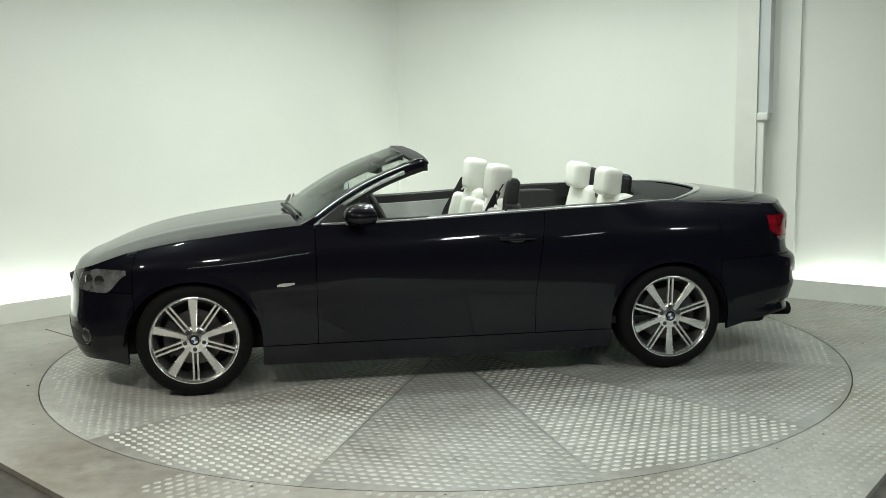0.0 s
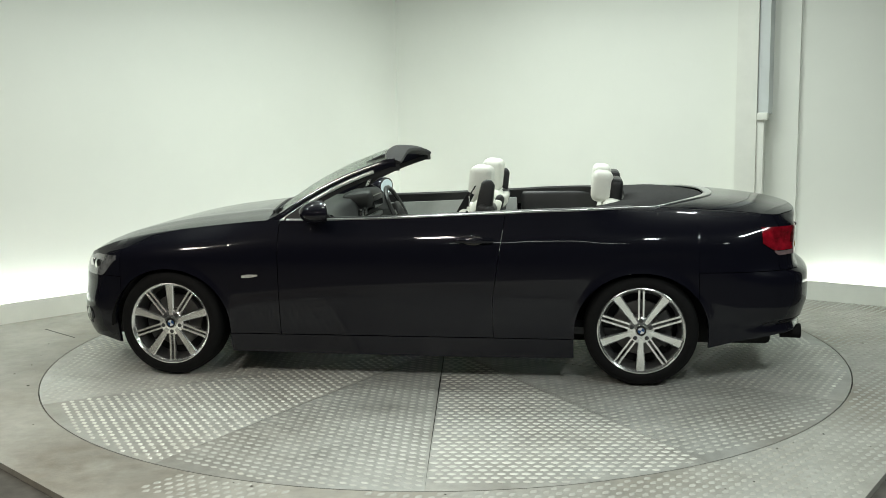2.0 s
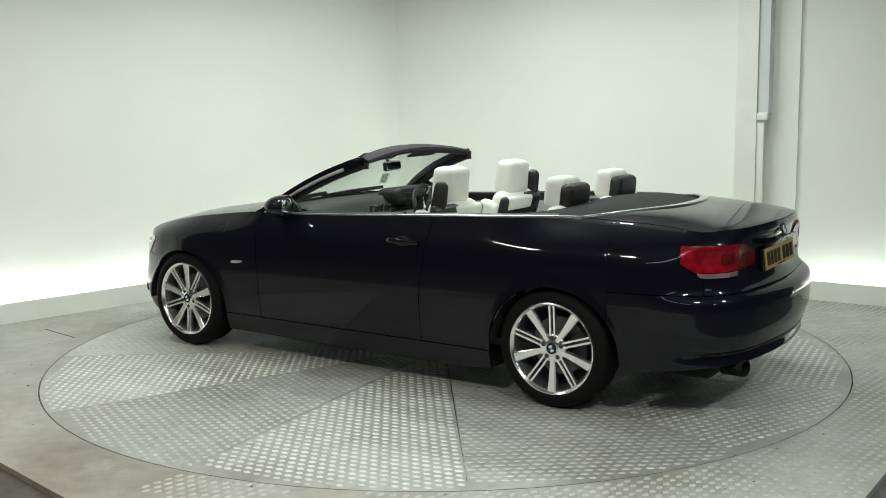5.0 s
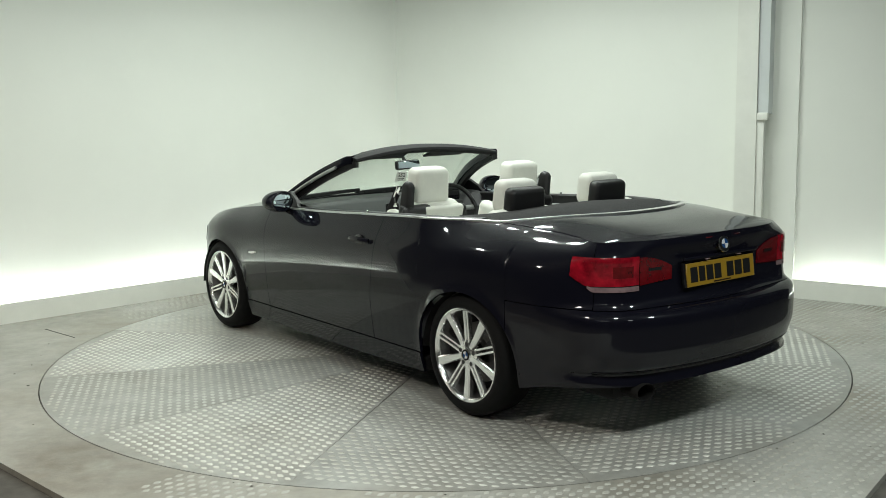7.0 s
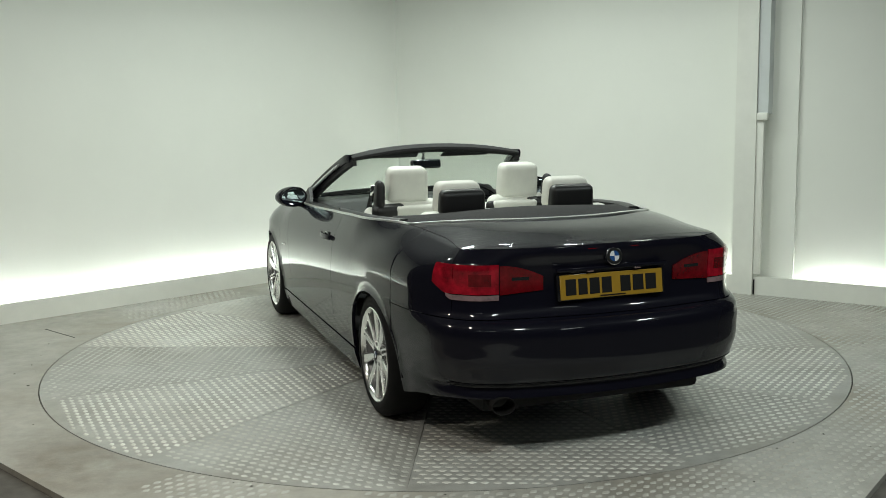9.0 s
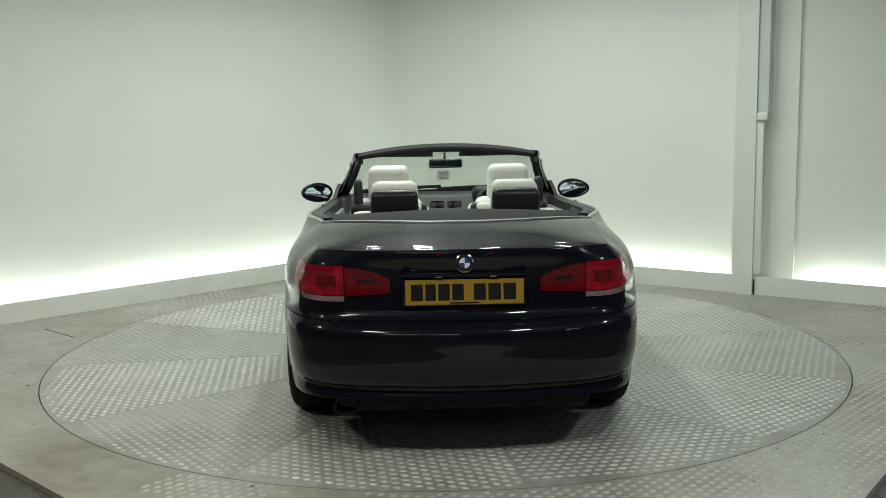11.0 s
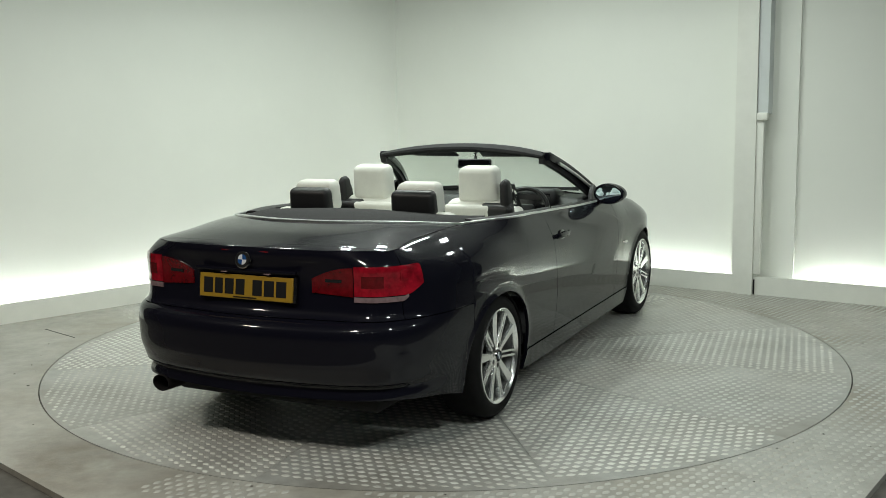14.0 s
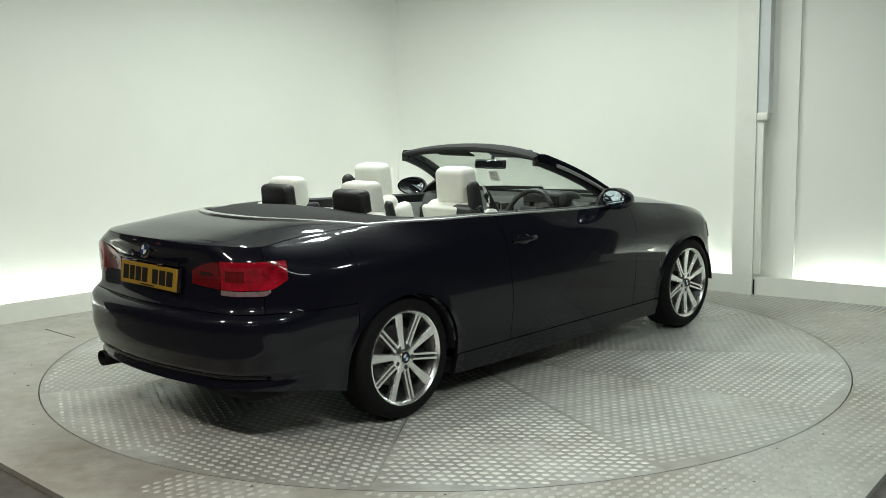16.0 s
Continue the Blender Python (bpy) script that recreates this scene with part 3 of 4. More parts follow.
panel("lower_grille", across_nose([0.41 * i / 14 for i in range(15)]), lambda x, s: 0.25, lambda x, s: 0.40, BLACK, car, rows=4, out=0.003, fold=0.006, label="matt black lower grille")
# black strip lying in the groove above the rear bumper's lip
panel("bumper_groove", across_tail(tail), lambda x, s: 0.338, lambda x, s: 0.362, BLACK, car, rows=3, out=0.003, label="matt black strip along the lower bumper groove")

for side in (1, -1):
    # wing, door, sill, quarter
    panel("front_wing", shift(svals(1.70, SEAM_FD, keep=(1.0068, 1.0055))), lambda x, s: zlow(x) if x > 1.006 else max(zsill(x), 0.15), lambda x, s: hoodline(x), PAINT, car, side, rows=20)
    panel("sill", shift(svals(1.0075, -1.0075)), lambda x, s: zlow(x), lambda x, s: SILLZ, PAINT, car, side, rows=5, out=0.006)
    panel("door", shift(svals(SEAM_FD, SEAM_DQ)), lambda x, s: SILLZ, lambda x, s: hoodline(x), PAINT, car, side, rows=24)
    panel("rear_quarter", shift(svals(SEAM_DQ, -2.16, keep=(-1.0055, -1.0068, -1.689, -1.6905))), lambda x, s: BUMP_TOP if x < -1.69 else (zsill(x) if x > -1.006 else max(arch(x), SILLZ)), lambda x, s: hoodline(x), PAINT, car, side, rows=20)
    # rear lamp
    s0 = s_of_x(-2.045)
    lamp = panel("rear_lamp", [s0 + (s_of_y_tail(0.565) - s0) * i / 26 for i in range(27)], lambda x, s: 0.755 + 0.045 * min(1.0, max(0.0, (x + 2.13) / 0.085)) ** 1.2,
                 lambda x, s: 0.890 - 0.008 * smooth(-2.05, -2.03, x), RED_LENS, car, side, rows=8, out=0.006, fold=0.012, label="red rear lamp lens")
    panel("clear_band", [s0 + 0.09 + (s_of_y_tail(0.565) - s0 - 0.09) * i / 26 for i in range(27)], lambda x, s: 0.728 + 0.022 * smooth(-2.16, -2.115, x), lambda x, s: 0.755 + 0.012 * smooth(-2.15, -2.115, x),
          CLEAR_LENS, lamp, side, rows=3, out=0.006, fold=0.012, label="clear lower lens band")
    s1 = s_of_y_tail(0.56)
    panel("inner_lens", [s1 + (LIGHT_IN - s1) * i / 12 for i in range(13)], lambda x, s: 0.750 + 0.012 * (s - s1) / (LIGHT_IN - s1), lambda x, s: 0.884 - 0.055 * ((s - s1) / (LIGHT_IN - s1)) ** 2,
          RED_DEEP, lamp, side, rows=6, out=0.006, fold=0.012, label="deep red inner lens on the boot lid")
    panel("reflector_window", [s_of_y_tail(0.70) + (s_of_y_tail(0.60) - s_of_y_tail(0.70)) * i / 6 for i in range(7)], lambda x, s: 0.792, lambda x, s: 0.848, RED_DEEP, lamp, side, rows=3, out=0.0085, fold=0.004)
    panel("bulb_cell", [s_of_x(-2.10) + (s_of_x(-2.17) - s_of_x(-2.10)) * i / 6 for i in range(7)], lambda x, s: 0.822, lambda x, s: 0.872, RED_LENS, lamp, side, rows=3, out=0.009, fold=0.004)
    panel("lens_slot", [s_of_y_tail(0.50) + (s_of_y_tail(0.415) - s_of_y_tail(0.50)) * i / 6 for i in range(7)], lambda x, s: 0.812, lambda x, s: 0.830, GLOSS_BLACK, lamp, side, rows=2, out=0.0085, fold=0.004)
    for zz in (0.79, 0.815, 0.855):
        panel("lens_ridge", [s0 + 0.11 + (s_of_y_tail(0.60) - s0 - 0.11) * i / 20 for i in range(21)], lambda x, s, zz=zz: zz, lambda x, s, zz=zz: zz + 0.007, RED_LENS, lamp, side, rows=2, out=0.0075, gap=0, fold=0.003)
    # headlamp
    s0, s1 = s_of_x(2.045), s_of_x(1.735)
    head = panel("headlamp", [s0 + (s1 - s0) * i / 20 for i in range(21)], lambda x, s: 0.585 + 0.10 * smooth(1.86, 1.73, x) + 0.01 * smooth(1.95, 2.05, x),
                 lambda x, s: 0.715 - 0.03 * smooth(1.92, 2.05, x), HEADLAMP, car, side, rows=8, out=0.005, fold=0.012, label="clear headlamp with dark reflectors")
    for xx in (1.975, 1.90):
        p = surf(s_of_x(xx), 0.645, side, 0.004)
        p2, nr = per(s_of_x(xx))
        bm = lathe([(0.0, 0.004), (0.022, 0.004), (0.032, 0.002), (0.036, 0.0), (0.036, -0.01)], 24)
        part("lamp_ring", bm, CHROME, head, m=Matrix.Translation(p) @ Matrix.Rotation(math.atan2(nr.y * side, nr.x) - math.pi / 2, 4, "Z"))
    # side repeater, on the wing
    s = s_of_x(0.87)
    panel("side_repeater", [s - 0.048 + 0.016 * i for i in range(7)], lambda x, s2: 0.601 + 0.010 * smooth(0.87, 0.82, x), lambda x, s2: 0.620 - 0.007 * smooth(0.88, 0.92, x), AMBER, car, side, rows=3, out=0.006, gap=0, fold=0.008, label="pale side repeater lens")
    # fog lamp and lower intake of the front bumper
    p2, nr = per(0.72)
    fog = part("fog_lamp", lathe([(0.0, 0.006), (0.026, 0.005), (0.036, 0.002), (0.042, 0.004), (0.046, 0.0), (0.046, -0.012)], 24), LAMP_DARK, car, "round clear fog lamp in the bumper",
               Matrix.Translation(surf(0.72, 0.335, side, 0.003)) @ Matrix.Rotation(math.atan2(nr.y * side, nr.x) - math.pi / 2, 4, "Z"))
    panel("bumper_intake", [0.42 + i * 0.028 for i in range(12)], lambda x, s: 0.27, lambda x, s: 0.37 - 0.04 * smooth(1.85, 2.0, 1.9), BLACK, car, side, rows=3, out=0.003, fold=0.006, label="matt black air intake")


# ---- bonnet, boot lid, roof cover ----
BONC = [(0.74, 0.962), (0.9, 0.958), (1.02, 0.948), (1.19, 0.930), (1.37, 0.907), (1.55, 0.876), (1.73, 0.834), (1.9, 0.782), (2.0, 0.742), (2.06, 0.722), (2.12, 0.684), (2.16, 0.668)]


def top_sheet(name, rows_of_points, mat, parent, thick=0.012, label=""):
    """Closed thin sheet through rows of points."""
    R, C = len(rows_of_points), len(rows_of_points[0])
    up = [Vector(p) for row in rows_of_points for p in row]
    verts = up + [v - Vector((0, 0, thick)) for v in up]
    faces = []
    for r in range(R - 1):
        for c in range(C - 1):
            q = (r * C + c, r * C + c + 1, (r + 1) * C + c + 1, (r + 1) * C + c)
            faces.append(q)
            faces.append(tuple(i + R * C for i in reversed(q)))
    rim = [c for c in range(C)] + [r * C + C - 1 for r in range(1, R)] + [(R - 1) * C + c for c in range(C - 2, -1, -1)] + [r * C for r in range(R - 2, 0, -1)]
    for a, b in zip(rim, rim[1:] + rim[:1]):
        faces.append((a, b, b + R * C, a + R * C))
    return place(name, mesh_of(name, verts, faces, mat), parent, label)


rows = []
NB = 40
sA, sB = 0.05, s_of_x(0.775)
for i in range(NB + 1):
    s = sA + (sB - sA) * (i / NB) ** 1.2
    e = surf(s, hoodline(per(s)[0].x), 1, -0.003)
    xc = e.x + 0.075 * smooth(1.1, 0.775, e.x)
    row = []
    for j in range(-14, 15):
        w = j / 14
        y = e.y * w
        zc = curve(BONC, e.x)
        z = e.z + (zc - e.z) * (1 - abs(w) ** 3.4) + 0.006 * math.exp(-((abs(y) - 0.46) / 0.05) ** 2) * smooth(2.0, 1.7, e.x) - 0.003
        row.append((e.x + (xc - e.x) * (1 - w * w), y, z))
    rows.append(row)
top_sheet("bonnet", rows, PAINT, car, label="smooth dark blue bonnet")

rows = []
s0, s1 = s_of_x(-1.47), TOTAL - 0.06
DECK = [(-2.42, 0.952), (-2.33, 0.955), (-2.22, 0.972), (-2.04, 1.000), (-1.86, 1.018), (-1.7, 1.03), (-1.3, 1.04)]
NB = 40
for i in range(NB + 1):
    f = i / NB
    s = s0 + (s1 - s0) * f
    e = surf(s, hoodline(per(s)[0].x), 1, -0.004)
    xc = e.x - 0.34 * (1 - smooth(0.0, 0.8, f))
    row = []
    for j in range(-16, 17):
        w = j / 16
        x = e.x + (xc - e.x) * (1 - abs(w) ** 2.6)
        zc = curve(DECK, x)
        z = e.z + (max(zc, e.z) - e.z) * (1 - abs(w) ** 3) + 0.001
        row.append((x, e.y * w, z))
    rows.append(row)
top_sheet("boot_lid", rows, PAINT, car, label="dark blue boot lid")
EDGE = [Vector(p) for p in rows[0]]

rows = []
for i in range(13):
    f = i / 12
    row = []
    for j, e in enumerate(EDGE):
        w = (j - 16) / 16
        xf = -1.30 + 0.18 * abs(w) ** 6
        x = xf + (e.x + 0.014 - xf) * f
        z = 1.034 - 0.034 * abs(w) ** 2 + (e.z - 0.014 - 1.034 + 0.034 * abs(w) ** 2) * f + 0.020 * math.sin(math.pi * f) * (1 - abs(w) ** 4)
        row.append((x, e.y * 0.985, z))
    rows.append(row)
top_sheet("roof_cover", rows, FABRIC, car, 0.02, "black folded-roof cover panel")
rows = []
for f in (0.0, 0.33, 0.67, 1.0):
    row = []
    for j, e in enumerate(EDGE):
        w = (j - 16) / 16
        row.append((e.x + 0.014 - (0.016 + 0.034 * (1 - abs(w) ** 3)) * f, e.y, e.z + 0.004 + 0.001 * f + 0.002 * math.sin(math.pi * f)))
    rows.append(row)
top_sheet("cover_trim", rows, SATIN, car, 0.008, "bright trim strip round the roof cover")

# ---- belt trims, windscreen frame ----
for side in (1, -1):
    path = []
    for i in range(60):
        x = 0.66 - (0.66 + 1.47) * i / 59
        p = surf(s_of_x(x), hoodline(x), side, -0.006)
        path.append(p + Vector((0, 0, 0.004)))
    part("belt_trim", sweep(path, [(-0.008, -0.006), (0.008, -0.006), (0.008, 0.002), (0.003, 0.005), (-0.003, 0.005), (-0.008, 0.002)]), SATIN, car, "bright trim along the waistline")
    # inner rim between door skin and cabin
    path = [p + Vector((0, -side * 0.045, -0.004)) for p in path[2:-4]]
    part("waist_rail", sweep(path, [(-0.035, -0.095), (0.035, -0.095), (0.035, 0.004), (0.02, 0.012), (-0.02, 0.012), (-0.035, 0.004)]), BLACK_LEATHER, car, "black upper door rail")
    path = [p + Vector((0, -side * 0.035, -0.19)) for p in path[:32]]
    part("door_card", sweep(path, [(-0.02, -0.2), (0.02, -0.2), (0.02, 0.14), (-0.02, 0.14)]), GREY_CARD, car, "pale grey door card")

WTOP = [Vector((0.165 - 0.095 * (w / 1.0) ** 2, 0.585 * w, 1.318 - 0.048 * w * w)) for w in [i / 12 for i in range(-12, 13)]]
WBOT = [Vector((0.865 - 0.13 * (w / 1.0) ** 2, 0.745 * w, 0.966 - 0.03 * w * w)) for w in [i / 12 for i in range(-12, 13)]]


def ws(i, f, lift=0.0):
    a, b = WBOT[i], WTOP[i]
    p = a.lerp(b, f)
    k = 0.035 * math.sin(math.pi * f)
    n = Vector((0.45, 0, 0.89))
    return p + n * (k + lift)


rows = [[ws(i, f / 12) for i in range(25)] for f in range(13)]
gl = top_sheet("windscreen", rows, GLASS, car, 0.005, "clear slightly green windscreen glass")
for side in (1, -1):
    i = 24 if side == 1 else 0
    path = [ws(i, f / 14 * 0.97) + Vector((-0.004, side * (0.012 - 0.026 * math.sin(math.pi * max(f, 0) / 16)), -0.006 * max(f, 0) / 14)) for f in range(-1, 15)]
    path = [Vector((0.80, 0.765 * side, 0.905))] + path[1:] + [ws(i, 1.0) + Vector((-0.014, -side * 0.008, -0.012))]
    part("windscreen_pillar", sweep(path, [(-0.026, -0.036), (0.026, -0.036), (0.030, -0.004), (0.022, 0.015), (-0.022, 0.015), (-0.030, -0.004)]), PAINT, car, "dark blue windscreen pillar")
    path2 = [p + Vector((-0.018, side * 0.036, -0.026)) for p in path[1:-3]]
    part("pillar_trim", sweep(path2, oval(0.009, 0.011, 10)), SATIN, car, "bright trim down the windscreen pillar")
    path3 = [p + Vector((-0.026, -side * 0.008, -0.036)) for p in path[1:]]
    part("pillar_lining", sweep(path3, [(-0.018, -0.022), (0.016, -0.022), (0.018, 0.016), (-0.018, 0.016)]), BLACK, car)
ends = [abs(i - 12) / 12 for i in range(25)]
hp = [p + Vector((-0.05 + 0.038 * w ** 3, 0.002 * (1 if p.y > 0 else -1) * w ** 6, -0.008 - 0.006 * w ** 4)) for p, w in zip(WTOP, ends)]
hs = [1.0 - 0.32 * w ** 4 for w in ends]
part("windscreen_header", sweep(hp, [(-0.064, -0.020), (-0.045, -0.036), (0.01, -0.042), (0.052, -0.024), (0.064, 0.0), (0.042, 0.015), (-0.02, 0.012), (-0.06, -0.004)], hs), FABRIC, car, "black windscreen header rail")
for side in (1, -1):
    bm = box(0.12, 0.36, 0.014, 0.006, 3)
    part("sun_visor", bm, BLACK, car, m=pose(0.185, 0.27 * side, 1.262, 0, 24, -6 * side))
# rear-view mirror and tag
bm = box(0.03, 0.235, 0.062, 0.014, 3)
rv = part("interior_mirror", bm, BLACK, car, "black interior mirror hanging from the header", pose(0.28, 0.0, 1.182, 0, 7, 12))
part("mirror_glass", box(0.004, 0.215, 0.046, 0.0015, 1), MIRROR, rv, m=pose(-0.0155, 0, 0))
part("mirror_stalk", sweep([(0.01, 0, 0.02), (0.03, 0, 0.045), (0.02, 0, 0.075)], oval(0.012, 0.012, 8)), BLACK, rv)
tag = part("lot_tag", box(0.003, 0.085, 0.075, 0.001, 1), PAPER, car, "white paper tag with a printed number hanging on the mirror", pose(0.335, 0.015, 1.10, 0, -25, 0))
fc = bpy.data.curves.new("tag_number", "FONT")
fc.body, fc.size, fc.extrude, fc.align_x, fc.align_y = "352", 0.042, 0.0004, "CENTER", "CENTER"
tn = new("tag_number", fc)
dg = bpy.context.evaluated_depsgraph_get()
me = bpy.data.meshes.new_from_object(tn.evaluated_get(dg))
bpy.data.objects.remove(tn)
me.materials.clear()
me.materials.append(INK)
tn = place("tag_number", me, tag, m=Matrix.Translation((-0.0025, 0, 0.010)) @ Matrix(((0, 0, -1, 0), (-1, 0, 0, 0), (0, 1, 0, 0), (0, 0, 0, 1))))
for zz, wd in ((-0.016, 0.06), (-0.026, 0.045)):
    part("print_bar", box(0.001, wd, 0.004), INK, tag, m=pose(-0.0022, 0, zz))
# wipers, cowl
cow = [(0.90 - 0.155 * (w * w), 0.74 * w, 0.946 - 0.022 * w * w) for w in [i / 12 for i in range(-12, 13)]]
part("cowl", sweep(cow, [(-0.07, -0.02), (0.05, -0.03), (0.055, 0.008), (-0.07, 0.012)]), BLACK, car, "black cowl panel under the windscreen")
for y0, y1 in ((0.62, 0.02), (0.05, -0.56)):
    a = Vector((0.86 - 0.1 * (y0 / .75) ** 2, y0, 0.958))
    b = Vector((0.875 - 0.1 * (y1 / .75) ** 2, y1, 0.976))
    w = part("wiper", sweep([a + (b - a) * k / 6 + Vector((0, 0, 0.006 * math.sin(math.pi * k / 6))) for k in range(7)], oval(0.009, 0.012, 8)), BLACK, car, "black wiper arm")
    part("wiper_blade", sweep([a + (b - a) * (0.1 + 0.9 * k / 6) + Vector((-0.028, 0, 0.006)) for k in range(7)], [(-0.006, -0.012), (0.006, -0.012), (0.004, 0.01), (-0.004, 0.01)]), BLACK, w)


# ---- wheels ----
def spoke_bm(w0, w1, r0, r1, thick, yo):
    bm = bmesh.new()
    sec = []
    for k in range(6):
        f = k / 5
        r = r0 + (r1 - r0) * f
        w = (w0 + (w1 - w0) * f) / 2
        y = yo + 0.012 * f * f + 0.004
        sec.append([bm.verts.new(p) for p in ((r, y - thick, -w), (r, y - 0.006, -w), (r, y, -w * 0.72), (r, y, w * 0.72), (r, y - 0.006, w), (r, y - thick, w))])
    for a, b in zip(sec, sec[1:]):
        for i in range(6):
            bm.faces.new((a[i], a[(i + 1) % 6], b[(i + 1) % 6], b[i]))
    bm.faces.new(sec[0])
    bm.faces.new(sec[-1])
    bmesh.ops.recalc_face_normals(bm, faces=bm.faces)
    return bm


def mesh_from(bm, name, mat, smoothed=True):
    me = bpy.data.meshes.new(name)
    bm.to_mesh(me)
    bm.free()
    me.materials.append(mat)
    if smoothed:
        me.polygons.foreach_set("use_smooth", [True] * len(me.polygons))
        me.set_sharp_from_angle(angle=radians(35))
    return me


RL = 0.244
M_RIM = mesh_from(lathe([(RL - 0.021, -0.016), (RL - 0.014, -0.006), (RL - 0.005, 0.002), (RL, 0.0), (RL + 0.002, -0.006), (RL - 0.002, -0.016), (RL - 0.010, -0.026),
                         (RL - 0.021, -0.026), (RL - 0.021, -0.016)], 72), "wheel", ALLOY)
M_BARREL = mesh_from(lathe([(RL - 0.0105, -0.027), (RL - 0.03, -0.06), (RL - 0.03, -0.19), (RL - 0.036, -0.19), (RL - 0.036, -0.06), (RL - 0.0165, -0.025), (RL - 0.0105, -0.027)], 72), "barrel", ALLOY_DARK)
M_TYRE = mesh_from(lathe([(RL - 0.004, -0.010), (RL + 0.004, -0.002), (RL + 0.016, 0.003), (RL + 0.036, 0.002), (RL + 0.056, -0.008), (RL + 0.068, -0.022), (RL + 0.074, -0.042), (RL + 0.0745, -0.085), (RL + 0.0745, -0.13),
                          (RL + 0.074, -0.178), (RL + 0.066, -0.205), (RL + 0.045, -0.222), (RL + 0.01, -0.222), (RL - 0.028, -0.20), (RL - 0.030, -0.06), (RL - 0.004, -0.010)], 80), "tyre", RUBBER)
M_S1 = mesh_from(spoke_bm(0.028, 0.054, 0.045, RL - 0.009, 0.028, -0.022), "spoke", ALLOY)
M_S2 = mesh_from(spoke_bm(0.0135, 0.015, 0.045, RL - 0.009, 0.024, -0.024), "twin_spoke", ALLOY)
M_HUB = mesh_from(lathe([(0.0, -0.016), (0.034, -0.016), (0.040, -0.019), (0.066, -0.019), (0.074, -0.024), (0.076, -0.05), (0.0, -0.05)], 40), "hub", ALLOY)
M_CAP = mesh_from(lathe([(0.0, -0.009), (0.024, -0.0095), (0.031, -0.0105), (0.034, -0.016)], 32), "hub_cap", CHROME)
M_RING = mesh_from(lathe([(0.019, -0.0085), (0.0285, -0.0085), (0.0285, -0.010), (0.019, -0.010)], 32), "cap_ring", INK)


def quarter_disc(r, y, a0, name, mat):
    bm = bmesh.new()
    top = [bm.verts.new((0, y, 0))] + [bm.verts.new((r * math.cos(a0 + math.pi / 2 * i / 8), y, r * math.sin(a0 + math.pi / 2 * i / 8))) for i in range(9)]
    f = bm.faces.new(top)
    g = bmesh.ops.extrude_face_region(bm, geom=[f])
    bmesh.ops.translate(bm, vec=(0, -0.0015, 0), verts=[v for v in g["geom"] if isinstance(v, bmesh.types.BMVert)])
    bmesh.ops.recalc_face_normals(bm, faces=bm.faces)
    return mesh_from(bm, name, mat, False)


M_QB = quarter_disc(0.0185, -0.0075, 0, "cap_quarter", BLUE)
M_QW = quarter_disc(0.0185, -0.0075, 0, "cap_quarter", WHITE)
M_BOLT = mesh_from(lathe([(0.0, -0.022), (0.007, -0.022), (0.009, -0.020), (0.012, -0.0185), (0.012, -0.0182), (0.0, -0.0182)], 12), "wheel_bolt", IRON)
M_DISC = mesh_from(lathe([(0.06, -0.085), (0.075, -0.085), (0.078, -0.105), (0.155, -0.105), (0.157, -0.108), (0.157, -0.128), (0.06, -0.128)], 48), "brake_disc", STEEL)
bm = bmesh.new()
v0 = []
for k in range(9):
    a = radians(-38 + 76 * k / 8)
    v0.append([bm.verts.new((r * math.cos(a), y, r * math.sin(a))) for r, y in ((0.105, -0.075), (0.17, -0.075), (0.178, -0.085), (0.178, -0.15), (0.105, -0.15))])
for a, b in zip(v0, v0[1:]):
    for i in range(5):
        bm.faces.new((a[i], a[(i + 1) % 5], b[(i + 1) % 5], b[i]))
bm.faces.new(v0[0])
bm.faces.new(v0[-1])
bmesh.ops.recalc_face_normals(bm, faces=bm.faces)
M_CAL = mesh_from(bm, "brake_caliper", IRON)
M_BACK = mesh_from(lathe([(0.0, -0.135), (RL - 0.037, -0.135), (RL - 0.037, -0.14), (0.0, -0.14)], 40), "dust_shield", UNDER)


def spin(deg):
    return Matrix.Rotation(radians(-deg), 4, "Y")


def wheel(x, side, turn, cal):
    w = place("wheel", M_RIM, car, "silver multi-spoke alloy wheel with low-profile tyre", Matrix.Translation((x, side * 0.872, WZ)) @ pose(0, 0, 0, 0, 0, 0 if side > 0 else 180))
    place("tyre", M_TYRE, w, "black low-profile tyre")
    place("barrel", M_BARREL, w)
    for k in range(5):
        place("spoke", M_S1, w, m=spin(turn + 72 * k))
        for d in (-4.6, 4.6):
            place("spoke", M_S2, w, m=spin(turn + 36 + 72 * k) @ Matrix.Translation((0, 0, 0.0125 * (1 if d > 0 else -1))))
        place("wheel_bolt", M_BOLT, w, m=spin(turn + 36 + 72 * k) @ Matrix.Translation((0.054, 0, 0)))
    place("hub", M_HUB, w)
    place("hub_cap", M_CAP, w)
    place("cap_ring", M_RING, w)
    for k in range(4):
        place("cap_quarter", (M_QB, M_QW)[k % 2], w, m=spin(turn + 90 * k + 20))
    place("brake_disc", M_DISC, w)
    place("brake_caliper", M_CAL, w, m=spin(cal))
    place("dust_shield", M_BACK, w)
    return w


wheel(AXLE, 1, 90, 0)
wheel(-AXLE, 1, 270, 180)
wheel(AXLE, -1, 90, 180)
wheel(-AXLE, -1, 80, 0)

